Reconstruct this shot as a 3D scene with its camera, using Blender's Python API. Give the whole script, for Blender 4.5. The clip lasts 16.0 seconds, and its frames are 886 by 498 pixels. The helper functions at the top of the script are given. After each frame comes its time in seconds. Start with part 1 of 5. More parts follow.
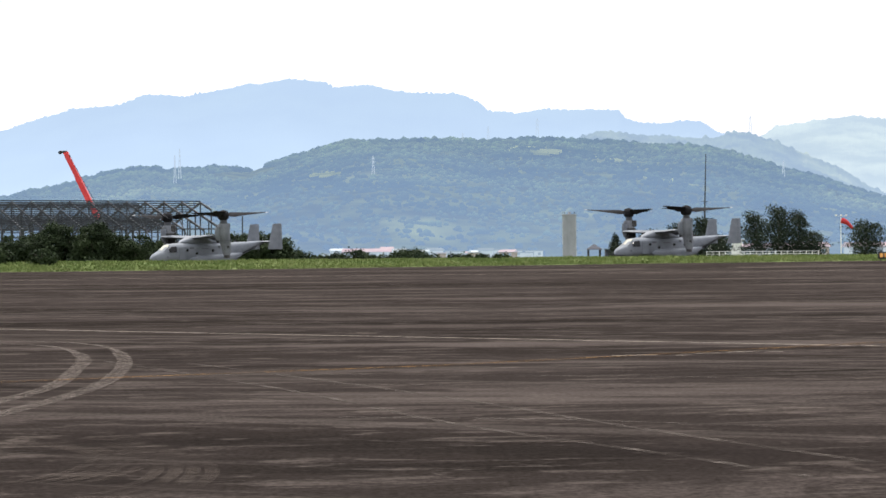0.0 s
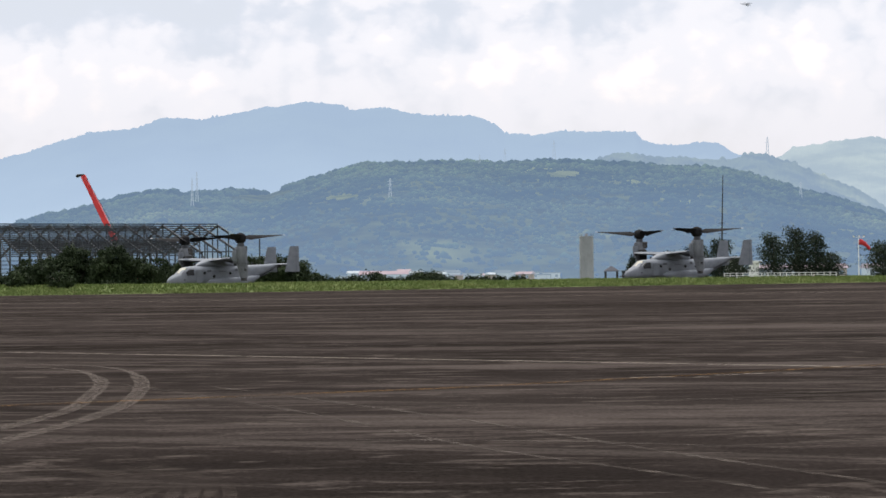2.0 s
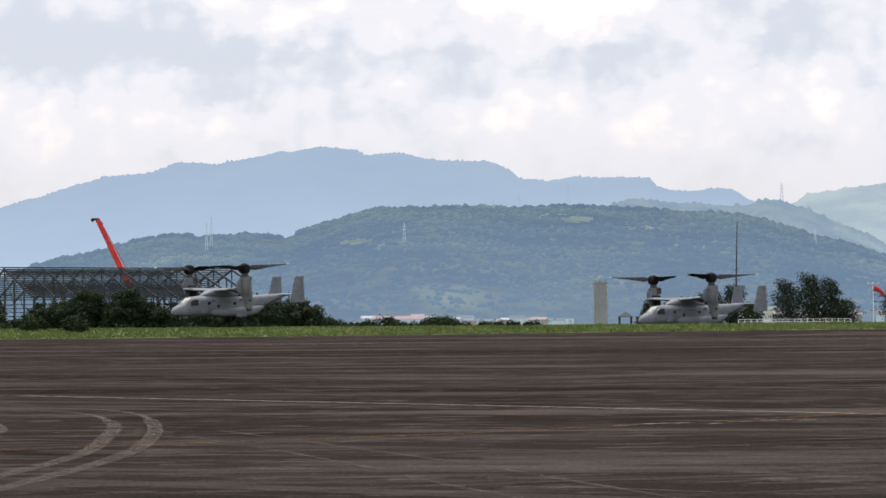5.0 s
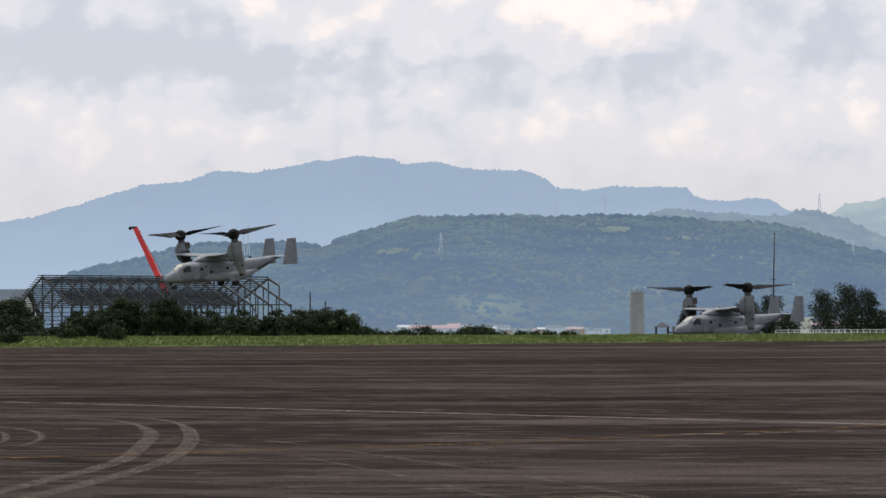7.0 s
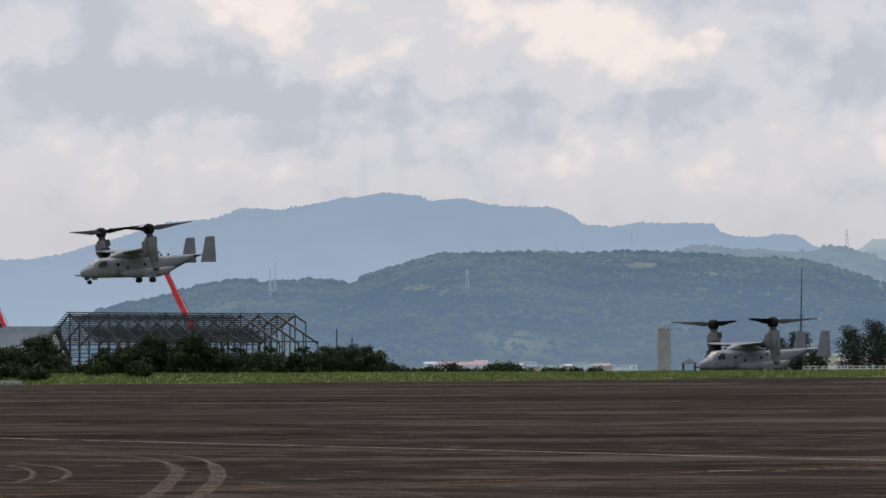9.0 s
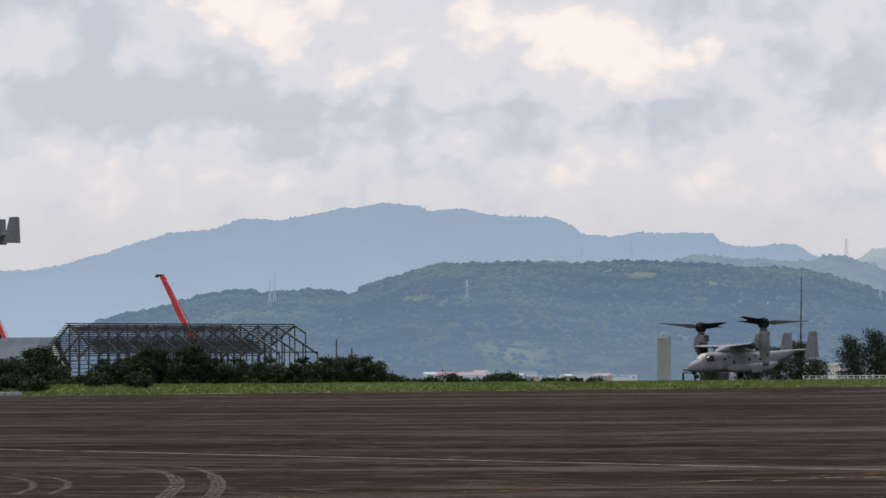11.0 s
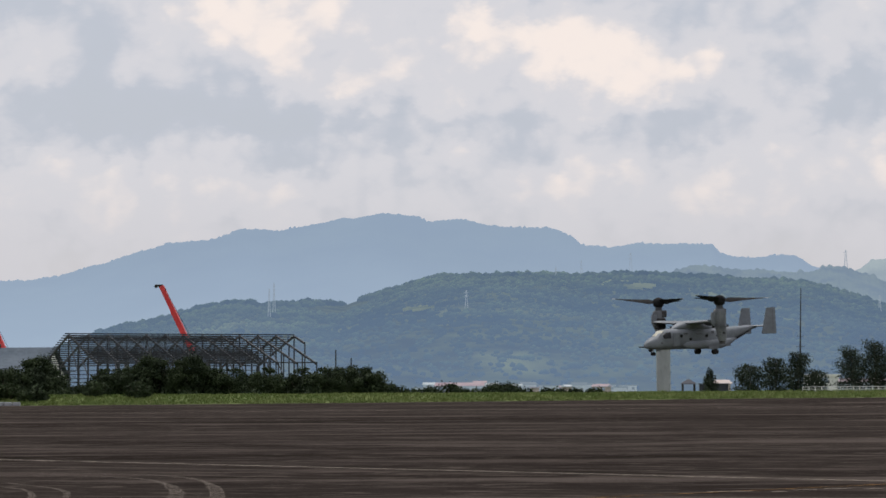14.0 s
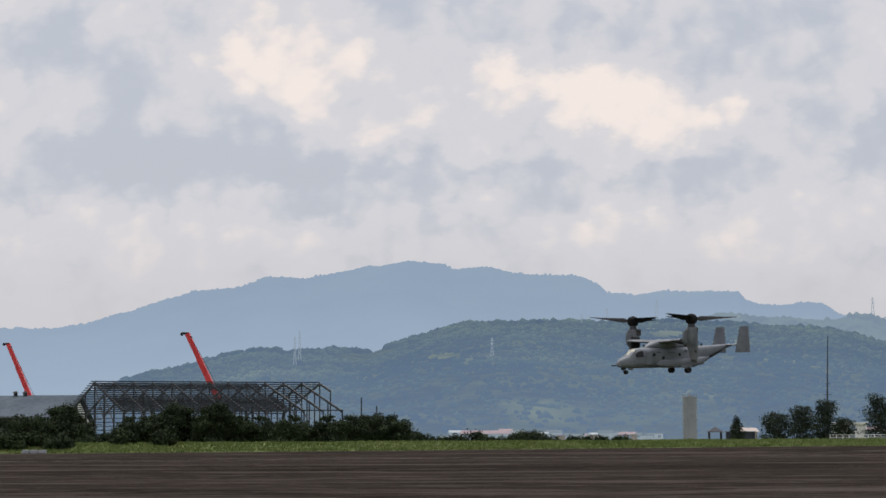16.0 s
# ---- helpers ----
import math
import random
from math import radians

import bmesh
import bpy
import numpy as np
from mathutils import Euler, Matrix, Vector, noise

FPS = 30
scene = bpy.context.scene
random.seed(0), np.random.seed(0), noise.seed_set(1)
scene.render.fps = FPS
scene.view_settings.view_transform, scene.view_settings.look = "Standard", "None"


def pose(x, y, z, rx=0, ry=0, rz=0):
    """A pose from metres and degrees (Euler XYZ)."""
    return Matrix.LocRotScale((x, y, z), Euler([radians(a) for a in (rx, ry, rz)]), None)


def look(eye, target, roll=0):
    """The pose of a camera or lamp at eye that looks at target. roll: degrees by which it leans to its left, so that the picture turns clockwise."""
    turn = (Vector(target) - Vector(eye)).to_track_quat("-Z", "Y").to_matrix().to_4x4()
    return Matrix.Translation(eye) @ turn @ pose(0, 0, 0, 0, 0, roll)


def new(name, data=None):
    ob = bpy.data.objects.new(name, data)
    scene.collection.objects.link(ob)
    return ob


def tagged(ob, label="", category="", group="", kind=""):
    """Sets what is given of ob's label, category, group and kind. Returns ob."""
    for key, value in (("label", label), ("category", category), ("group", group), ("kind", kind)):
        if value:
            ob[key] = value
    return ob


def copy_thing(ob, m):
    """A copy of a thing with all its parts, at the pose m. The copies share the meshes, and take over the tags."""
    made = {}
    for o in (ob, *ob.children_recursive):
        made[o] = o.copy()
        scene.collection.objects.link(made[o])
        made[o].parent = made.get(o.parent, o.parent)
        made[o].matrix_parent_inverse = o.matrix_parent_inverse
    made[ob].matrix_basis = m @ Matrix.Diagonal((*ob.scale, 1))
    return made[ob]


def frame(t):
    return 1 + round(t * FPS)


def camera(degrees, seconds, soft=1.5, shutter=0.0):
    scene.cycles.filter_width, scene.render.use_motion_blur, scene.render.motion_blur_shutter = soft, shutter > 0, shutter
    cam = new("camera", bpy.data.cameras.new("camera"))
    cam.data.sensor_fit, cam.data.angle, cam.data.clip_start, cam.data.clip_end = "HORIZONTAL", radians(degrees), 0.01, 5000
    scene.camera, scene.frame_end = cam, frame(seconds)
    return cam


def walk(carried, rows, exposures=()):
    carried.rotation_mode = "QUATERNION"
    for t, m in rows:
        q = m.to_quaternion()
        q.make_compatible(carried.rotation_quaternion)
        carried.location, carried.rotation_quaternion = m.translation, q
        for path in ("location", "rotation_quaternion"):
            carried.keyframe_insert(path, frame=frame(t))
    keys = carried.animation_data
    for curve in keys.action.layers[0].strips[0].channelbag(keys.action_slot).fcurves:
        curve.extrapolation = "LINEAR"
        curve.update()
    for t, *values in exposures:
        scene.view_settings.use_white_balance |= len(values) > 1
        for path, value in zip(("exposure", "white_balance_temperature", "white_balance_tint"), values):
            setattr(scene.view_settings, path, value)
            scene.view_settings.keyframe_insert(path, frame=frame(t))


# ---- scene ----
EYE = Vector((0.0, 0.0, 1.6))


def aim(yaw, pitch, roll):
    """A pose of the standing camera: degrees to the right, up, and of lean."""
    y, p = radians(yaw), radians(pitch)
    way = Vector((math.sin(y) * math.cos(p), math.cos(y) * math.cos(p), math.sin(p)))
    return look(EYE, EYE + way * 100, roll)


cam = camera(24.57, 16.0, soft=1.6)
walk(cam, [
    (0, aim(-0, 0.143, -0.5)),
    (0.5, aim(-0.003, 0.18, -0.437)),
    (1, aim(0.006, 0.469, -0.65)),
    (1.5, aim(-0.45, 0.775, -0.627)),
    (2, aim(-0.474, 0.774, -0.643)),
    (2.5, aim(-0.487, 0.685, -0.538)),
    (3, aim(-0.514, 0.73, -0.661)),
    (3.5, aim(-0.544, 1.347, -0.624)),
    (4, aim(-0.657, 1.852, -0.559)),
    (6.5, aim(-1.467, 2.167, -0.219)),
    (7, aim(-1.883, 2.316, -0.208)),
    (7.5, aim(-2.102, 2.577, -0.238)),
    (8, aim(-2.392, 2.977, -0.207)),
    (8.5, aim(-2.56, 3.198, -0.18)),
    (9, aim(-2.625, 3.349, -0.271)),
    (11.5, aim(-2.556, 3.655, -0.439)),
    (12, aim(-2.408, 3.661, -0.491)),
    (12.5, aim(-2.383, 3.622, -0.476)),
    (13, aim(-2.381, 3.667, -0.477)),
    (13.5, aim(-2.431, 3.844, -0.444)),
    (14, aim(-2.595, 3.932, -0.319)),
    (14.5, aim(-2.72, 4.076, -0.287)),
    (15, aim(-2.969, 4.441, -0.372)),
    (15.5, aim(-3.125, 4.882, -0.313)),
    (16, aim(-3.311, 5.277, -0.303)),
], exposures=[(0, 0.79), (0.6, 0.79), (1.6, 0.39), (3.0, 0.32), (4.0, 0.32), (6.5, 0.13), (7.2, 0.07), (8.0, 0.07), (9.0, -0.16),
              (11.5, -0.04), (13.0, -0.03), (14.0, -0.15), (16.0, -0.18)])


# ---- nodes ----
class Tree:
    """Short hand for building node trees."""

    def __init__(self, tree):
        self.t = tree
        tree.nodes.clear()

    def n(self, kind, **values):
        node = self.t.nodes.new(kind)
        for key, value in values.items():
            setattr(node, key, value)
        return node

    def put(self, socket, value):
        if isinstance(value, bpy.types.NodeSocket):
            self.t.links.new(value, socket)
        else:
            socket.default_value = value

    def m(self, op, a, b=0.0, c=0.0, clamp=False):
        node = self.n("ShaderNodeMath", operation=op, use_clamp=clamp)
        for i, v in enumerate((a, b, c)):
            self.put(node.inputs[i], v)
        return node.outputs[0]

    def mix(self, f, a, b, blend="MIX"):
        node = self.n("ShaderNodeMix", data_type="RGBA", blend_type=blend)
        self.put(node.inputs[0], f)
        self.put(node.inputs[6], a)
        self.put(node.inputs[7], b)
        return node.outputs[2]

    def noise(self, vector, scale, detail=4.0, rough=0.55, warp=0.0):
        node = self.n("ShaderNodeTexNoise")
        if vector is not None:
            self.put(node.inputs["Vector"], vector)
        node.inputs["Scale"].default_value = scale
        node.inputs["Detail"].default_value = detail
        node.inputs["Roughness"].default_value = rough
        node.inputs["Distortion"].default_value = warp
        return node.outputs["Fac"]

    def ramp(self, f, lo, hi, a=0.0, b=1.0, smooth=True):
        node = self.n("ShaderNodeMapRange", interpolation_type="SMOOTHSTEP" if smooth else "LINEAR")
        for i, v in enumerate((f, lo, hi, a, b)):
            self.put(node.inputs[i], v)
        return node.outputs[0]

    def scaled(self, vector, s):
        node = self.n("ShaderNodeVectorMath", operation="MULTIPLY")
        self.put(node.inputs[0], vector)
        node.inputs[1].default_value = s
        return node.outputs[0]


def rgb(r, g, b):
    return (r, g, b, 1.0)


# ---- world: hazy, broken cumulus under a tropical sky ----
SUN_UP, SUN_TURN = radians(66), radians(-30)
world = bpy.data.worlds.new("sky")
scene.world = world
world.use_nodes = True
w = Tree(world.node_tree)
sky = w.n("ShaderNodeTexSky", sky_type="NISHITA", sun_disc=False, sun_elevation=SUN_UP, sun_rotation=SUN_TURN,
          altitude=50, air_density=1.4, dust_density=4.0)
way = w.n("ShaderNodeTexCoord").outputs["Generated"]
axes = w.n("ShaderNodeSeparateXYZ")
w.put(axes.inputs[0], way)
ahead = w.m("MAXIMUM", w.m("ABSOLUTE", axes.outputs[1]), 0.25)
u0 = w.m("DIVIDE", axes.outputs[0], ahead)
v0 = w.m("DIVIDE", axes.outputs[2], ahead)
plane = w.n("ShaderNodeCombineXYZ")
w.put(plane.inputs[0], u0)
w.put(plane.inputs[1], w.m("MULTIPLY", v0, 1.55))
warp_a = w.noise(plane.outputs[0], 16.0, 5.0, 0.6)
warp_b = w.noise(w.scaled(plane.outputs[0], (1.0, -1.0, 1.0)), 19.0, 5.0, 0.6)
u = w.m("ADD", u0, w.m("MULTIPLY", w.m("SUBTRACT", warp_a, 0.5), 0.11))
v = w.m("ADD", v0, w.m("MULTIPLY", w.m("SUBTRACT", warp_b, 0.5), 0.055))


def puff(cu, cv, ru, rv, amount):
    a = w.m("POWER", w.m("DIVIDE", w.m("SUBTRACT", u, cu), ru), 2.0)
    b = w.m("POWER", w.m("DIVIDE", w.m("SUBTRACT", v, cv), rv), 2.0)
    return w.m("MULTIPLY", w.m("EXPONENT", w.m("MULTIPLY", w.m("ADD", a, b), -1.0)), amount)


lit = 0.0
for row in ((-0.066, 0.151, 0.030, 0.019, 0.95), (-0.022, 0.178, 0.030, 0.014, 0.6), (0.030, 0.166, 0.046, 0.019, 0.75), (0.078, 0.155, 0.042, 0.017, 0.75),
            (-0.030, 0.186, 0.030, 0.013, 0.6), (-0.150, 0.188, 0.036, 0.022, 0.75), (-0.117, 0.166, 0.02, 0.018, 0.5),
            (-0.235, 0.102, 0.070, 0.013, 0.45), (-0.145, 0.098, 0.045, 0.011, 0.4), (0.030, 0.100, 0.070, 0.011, 0.4),
            (0.110, 0.107, 0.050, 0.014, 0.4), (-0.065, 0.117, 0.03, 0.006, 0.3), (0.19, 0.11, 0.05, 0.02, 0.3),
            (-0.20, 0.138, 0.085, 0.016, -0.5), (-0.125, 0.138, 0.050, 0.013, -0.35), (0.0, 0.131, 0.11, 0.006, -0.3),
            (0.16, 0.140, 0.035, 0.022, -0.3), (-0.04, 0.205, 0.05, 0.010, -0.2), (-0.27, 0.19, 0.05, 0.03, -0.15)):
    lit = w.m("ADD", lit, puff(*row))
bent = w.n("ShaderNodeCombineXYZ")
w.put(bent.inputs[0], w.m("ADD", u0, w.m("MULTIPLY", w.m("SUBTRACT", warp_a, 0.5), 0.03)))
w.put(bent.inputs[1], w.m("ADD", v0, w.m("MULTIPLY", w.m("SUBTRACT", warp_b, 0.5), 0.03)))
billow = 0.0
for size, amount in ((26.0, 0.50), (58.0, 0.30), (120.0, 0.16)):
    cell = w.n("ShaderNodeTexVoronoi", feature="SMOOTH_F1")
    w.put(cell.inputs["Vector"], bent.outputs[0])
    cell.inputs["Scale"].default_value = size
    cell.inputs["Smoothness"].default_value = 0.35
    billow = w.m("ADD", billow, w.m("MULTIPLY", w.m("SUBTRACT", 0.42, cell.outputs["Distance"]), amount))
fine = w.noise(plane.outputs[0], 42.0, 7.0, 0.62, 0.2)
wide = w.noise(plane.outputs[0], 9.0, 4.0, 0.55)
lit = w.m("ADD", lit, w.m("MULTIPLY", w.m("SUBTRACT", fine, 0.5), 0.70))
lit = w.m("ADD", lit, w.m("MULTIPLY", w.m("SUBTRACT", wide, 0.5), 0.35))
lit = w.m("ADD", lit, w.m("MULTIPLY", billow, 1.9))
clouds = w.mix(w.ramp(lit, -0.6, 0.02), rgb(0.60, 0.635, 0.72), rgb(0.755, 0.75, 0.795))
clouds = w.mix(w.ramp(lit, 0.08, 0.80), clouds, rgb(1.04, 0.93, 0.875))
low = w.ramp(v0, 0.055, 0.12)
clouds = w.mix(low, rgb(0.71, 0.70, 0.74), clouds)
thin = w.n("ShaderNodeVectorMath", operation="SCALE")
w.put(thin.inputs[0], sky.outputs[0])
thin.inputs["Scale"].default_value = 0.10
overhead = w.n("ShaderNodeVectorMath", operation="SCALE")
w.put(overhead.inputs[0], clouds)
w.put(overhead.inputs["Scale"], w.ramp(axes.outputs[2], 0.24, 0.95, 1.0, 1.5))
cover = w.ramp(lit, -1.0, 0.0, 0.86, 0.97)
back = w.n("ShaderNodeBackground")
w.put(back.inputs[0], w.mix(cover, thin.outputs[0], overhead.outputs[0]))
back.inputs[1].default_value = 1.0
w.put(w.n("ShaderNodeOutputWorld").inputs[0], back.outputs[0])

sun = new("sun", bpy.data.lights.new("sun", "SUN"))
sun.data.energy, sun.data.angle, sun.data.color = 2.4, radians(4), (1.0, 0.95, 0.88)
sun.matrix_world = look((math.sin(SUN_TURN) * math.cos(SUN_UP) * 100, math.cos(SUN_TURN) * math.cos(SUN_UP) * 100,
                         math.sin(SUN_UP) * 100), (0, 0, 0))


# ---- materials ----
def surface(name, colours, scale, rough=0.8, metal=0.0, stretch=(1, 1, 1), fine=8.0, bump=0.0, island=0.0, each=0.0, space="Object",
            contrast=(0.3, 0.7), specular=0.3):
    """Noise at two scales between two or three colours, with grain and relief."""
    mat = bpy.data.materials.new(name)
    mat.use_nodes = True
    k = Tree(mat.node_tree)
    if space == "World":
        at = k.n("ShaderNodeNewGeometry").outputs["Position"]
    else:
        at = k.n("ShaderNodeTexCoord").outputs["Object"]
    at = k.scaled(at, stretch)
    big = k.noise(at, scale, 4.0)
    small = k.noise(at, scale * fine, 5.0, 0.65)
    col = k.mix(k.ramp(big, *contrast), rgb(*colours[0]), rgb(*colours[1]))
    if len(colours) > 2:
        col = k.mix(k.ramp(small, 0.5, 0.75), col, rgb(*colours[2]))
    shade = k.ramp(small, 0.25, 0.75, 0.82, 1.16, False)
    if island:
        shade = k.m("MULTIPLY", shade, k.ramp(k.n("ShaderNodeNewGeometry").outputs["Random Per Island"], 0, 1, 1 - island, 1 + island, False))
    if each:
        shade = k.m("MULTIPLY", shade, k.ramp(k.n("ShaderNodeObjectInfo").outputs["Random"], 0, 1, 1 - each, 1 + each, False))
    hue = k.n("ShaderNodeHueSaturation")
    k.put(hue.inputs["Value"], shade)
    k.put(hue.inputs["Color"], col)
    b = k.n("ShaderNodeBsdfPrincipled")
    k.put(b.inputs["Base Color"], hue.outputs[0])
    k.put(b.inputs["Roughness"], k.ramp(small, 0.2, 0.8, max(0.02, rough - 0.08), min(1, rough + 0.08), False))
    b.inputs["Metallic"].default_value = metal
    b.inputs["Specular IOR Level"].default_value = specular
    if bump:
        bp = k.n("ShaderNodeBump")
        bp.inputs["Strength"].default_value = min(1.0, bump)
        bp.inputs["Distance"].default_value = 0.02
        k.put(bp.inputs["Height"], small)
        k.put(b.inputs["Normal"], bp.outputs[0])
    k.put(k.n("ShaderNodeOutputMaterial").inputs[0], b.outputs[0])
    return mat


def distance(name, dark, light, air, veil, scale, low_haze=0.0, top=None, island=0.0, glades=None, low_air=None):
    """A far backdrop with haze painted in: air-coloured emission mixed over its own colour (stronger low down, where
    top is given).
    """
    mat = bpy.data.materials.new(name)
    mat.use_nodes = True
    k = Tree(mat.node_tree)
    geo = k.n("ShaderNodeNewGeometry")
    at = geo.outputs["Position"]
    f = k.noise(at, scale, 6.0, 0.62)
    stands = k.noise(at, scale * 0.45, 4.0, 0.6)
    col = k.mix(k.ramp(k.m("ADD", k.m("MULTIPLY", f, 0.55), k.m("MULTIPLY", stands, 0.45)), 0.40, 0.60), rgb(*dark), rgb(*light))
    if glades:
        g = k.noise(k.scaled(at, (1, 0.5, 1.6)), scale * 0.32, 3.0, 0.5)
        col = k.mix(k.ramp(g, 0.57, 0.80), col, rgb(*glades))
    if island:
        hue = k.n("ShaderNodeHueSaturation")
        r = geo.outputs["Random Per Island"]
        k.put(hue.inputs["Value"], k.ramp(r, 0, 1, 1 - island, 1 + island, False))
        k.put(hue.inputs["Hue"], k.ramp(r, 0, 1, 0.485, 0.515, False))
        k.put(hue.inputs["Color"], col)
        col = hue.outputs[0]
    d = k.n("ShaderNodeBsdfDiffuse")
    k.put(d.inputs[0], col)
    # Painted haze: the surface itself emits the colour of the air.
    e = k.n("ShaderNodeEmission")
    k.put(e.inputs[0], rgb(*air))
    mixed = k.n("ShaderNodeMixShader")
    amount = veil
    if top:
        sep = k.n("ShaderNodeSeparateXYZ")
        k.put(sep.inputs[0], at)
        amount = k.ramp(sep.outputs[2], 0.0, top, veil + low_haze, veil, False)
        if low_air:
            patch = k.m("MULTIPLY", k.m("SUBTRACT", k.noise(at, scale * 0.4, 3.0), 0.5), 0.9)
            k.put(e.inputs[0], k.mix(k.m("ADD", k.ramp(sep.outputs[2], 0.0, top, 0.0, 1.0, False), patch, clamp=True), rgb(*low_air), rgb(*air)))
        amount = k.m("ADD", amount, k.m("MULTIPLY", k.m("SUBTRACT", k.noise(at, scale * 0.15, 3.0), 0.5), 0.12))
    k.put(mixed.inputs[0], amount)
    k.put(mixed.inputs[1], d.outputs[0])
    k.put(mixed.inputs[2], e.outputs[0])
    k.put(k.n("ShaderNodeOutputMaterial").inputs[0], mixed.outputs[0])
    return mat


def asphalt():
    """Worn dark asphalt: patches, dust streaks, rubber and grit."""
    mat = bpy.data.materials.new("asphalt")
    mat.use_nodes = True
    k = Tree(mat.node_tree)
    at = k.n("ShaderNodeNewGeometry").outputs["Position"]
    broad = k.noise(k.scaled(at, (0.30, 1.0, 1.0)), 0.05, 6.0, 0.62, 0.8)
    middle = k.noise(k.scaled(at, (0.30, 1.0, 1.0)), 0.34, 8.0, 0.72, 0.9)
    close = k.noise(k.scaled(at, (0.30, 1.0, 1.0)), 2.2, 6.0, 0.72, 0.5)
    slant = []
    for angle in (24.0, -17.0):
        spin = k.n("ShaderNodeMapping")
        k.put(spin.inputs[0], at)
        spin.inputs["Rotation"].default_value = (0.0, 0.0, radians(angle))
        slant.append(k.noise(k.scaled(spin.outputs[0], (0.03, 1.0, 1.0)), 0.9, 6.0, 0.66, 0.15))
    fans = k.noise(k.scaled(at, (0.16, 1.0, 1.0)), 0.13, 9.0, 0.74, 0.4)
    swirl = k.noise(k.scaled(at, (0.55, 1.0, 1.0)), 0.55, 6.0, 0.7, 1.6)
    grit = k.noise(at, 16.0, 4.0, 0.75)
    col = k.mix(k.ramp(broad, 0.38, 0.60), rgb(0.0165, 0.0132, 0.0116), rgb(0.0270, 0.0217, 0.0190))
    col = k.mix(k.m("MULTIPLY", k.ramp(middle, 0.46, 0.36), 0.55), col, rgb(0.0100, 0.0083, 0.0075))
    col = k.mix(k.m("MULTIPLY", k.ramp(middle, 0.52, 0.60), 0.70), col, rgb(0.0553, 0.0448, 0.0392))
    col = k.mix(k.m("MULTIPLY", k.ramp(fans, 0.54, 0.60), 0.85), col, rgb(0.0673, 0.0552, 0.0480))
    for one in slant:
        col = k.mix(k.m("MULTIPLY", k.ramp(one, 0.57, 0.64), 0.5), col, rgb(0.0611, 0.0508, 0.0440))
    col = k.mix(k.m("MULTIPLY", k.ramp(close, 0.53, 0.64), 0.60), col, rgb(0.0769, 0.0631, 0.0540))
    col = k.mix(k.m("MULTIPLY", k.ramp(swirl, 0.58, 0.70), 0.60), col, rgb(0.0986, 0.0814, 0.0685))
    hue = k.n("ShaderNodeHueSaturation")
    k.put(hue.inputs["Value"], k.ramp(grit, 0.28, 0.72, 0.45, 1.6, False))
    k.put(hue.inputs["Color"], col)
    hue.inputs["Saturation"].default_value = 0.93
    b = k.n("ShaderNodeBsdfPrincipled")
    k.put(b.inputs["Base Color"], hue.outputs[0])
    b.inputs["Roughness"].default_value = 1.0
    b.inputs["Specular IOR Level"].default_value = 0.0
    bp = k.n("ShaderNodeBump")
    bp.inputs["Strength"].default_value = 0.5
    bp.inputs["Distance"].default_value = 0.01
    k.put(bp.inputs["Height"], grit)
    k.put(b.inputs["Normal"], bp.outputs[0])
    k.put(k.n("ShaderNodeOutputMaterial").inputs[0], b.outputs[0])
    return mat


def worn(name, colour, keep, scale=1.2, stretch=(0.3, 1, 1), grip=(0.4, 0.6)):
    """Thin paint or dust on the asphalt, rubbed off in patches."""
    mat = bpy.data.materials.new(name)
    mat.use_nodes = True
    k = Tree(mat.node_tree)
    at = k.scaled(k.n("ShaderNodeNewGeometry").outputs["Position"], stretch)
    b = k.n("ShaderNodeBsdfDiffuse")
    k.put(b.inputs[0], k.mix(k.noise(at, scale * 7, 4.0), rgb(*colour), rgb(*(c * 0.75 for c in colour))))
    t = k.n("ShaderNodeBsdfTransparent")
    mixed = k.n("ShaderNodeMixShader")
    f = k.m("MULTIPLY", k.ramp(k.noise(at, scale, 6.0, 0.7), *grip), k.ramp(k.noise(at, scale * 9, 4.0, 0.7), 0.3, 0.6))
    k.put(mixed.inputs[0], k.m("MULTIPLY", f, keep))
    k.put(mixed.inputs[1], t.outputs[0])
    k.put(mixed.inputs[2], b.outputs[0])
    k.put(k.n("ShaderNodeOutputMaterial").inputs[0], mixed.outputs[0])
    return mat


def glass(name, colour, rough=0.08):
    mat = bpy.data.materials.new(name)
    mat.use_nodes = True
    b = mat.node_tree.nodes["Principled BSDF"]
    b.inputs["Base Color"].default_value = rgb(*colour)
    b.inputs["Roughness"].default_value = rough
    b.inputs["Specular IOR Level"].default_value = 0.3
    return mat


TARMAC = asphalt()
GRASS_SOIL = surface("grass_soil", ((0.095, 0.125, 0.04), (0.13, 0.16, 0.055), (0.15, 0.16, 0.07)), 0.25, 0.95, space="World", bump=0.4, specular=0.1)
GRASS = surface("grass_blades", ((0.11, 0.155, 0.045), (0.165, 0.205, 0.068), (0.205, 0.215, 0.095)), 0.12, 0.8, space="World", island=0.18, specular=0.1)
FIELD = surface("field", ((0.06, 0.09, 0.03), (0.10, 0.13, 0.04)), 0.05, 0.95, space="World", specular=0.1)
PAINT = surface("grey_paint", ((0.138, 0.153, 0.172), (0.200, 0.217, 0.238), (0.095, 0.105, 0.117)), 0.7, 0.6, fine=6, bump=0.08)
PAINT_DARK = surface("dark_paint_and_shade", ((0.060, 0.065, 0.072), (0.10, 0.107, 0.116)), 0.9, 0.6, bump=0.1)
PAINT_STAINED = surface("stained_grey_paint", ((0.098, 0.106, 0.115), (0.175, 0.187, 0.20), (0.050, 0.052, 0.055)), 0.9, 0.6, fine=4, bump=0.1, stretch=(1, 1, 0.5))
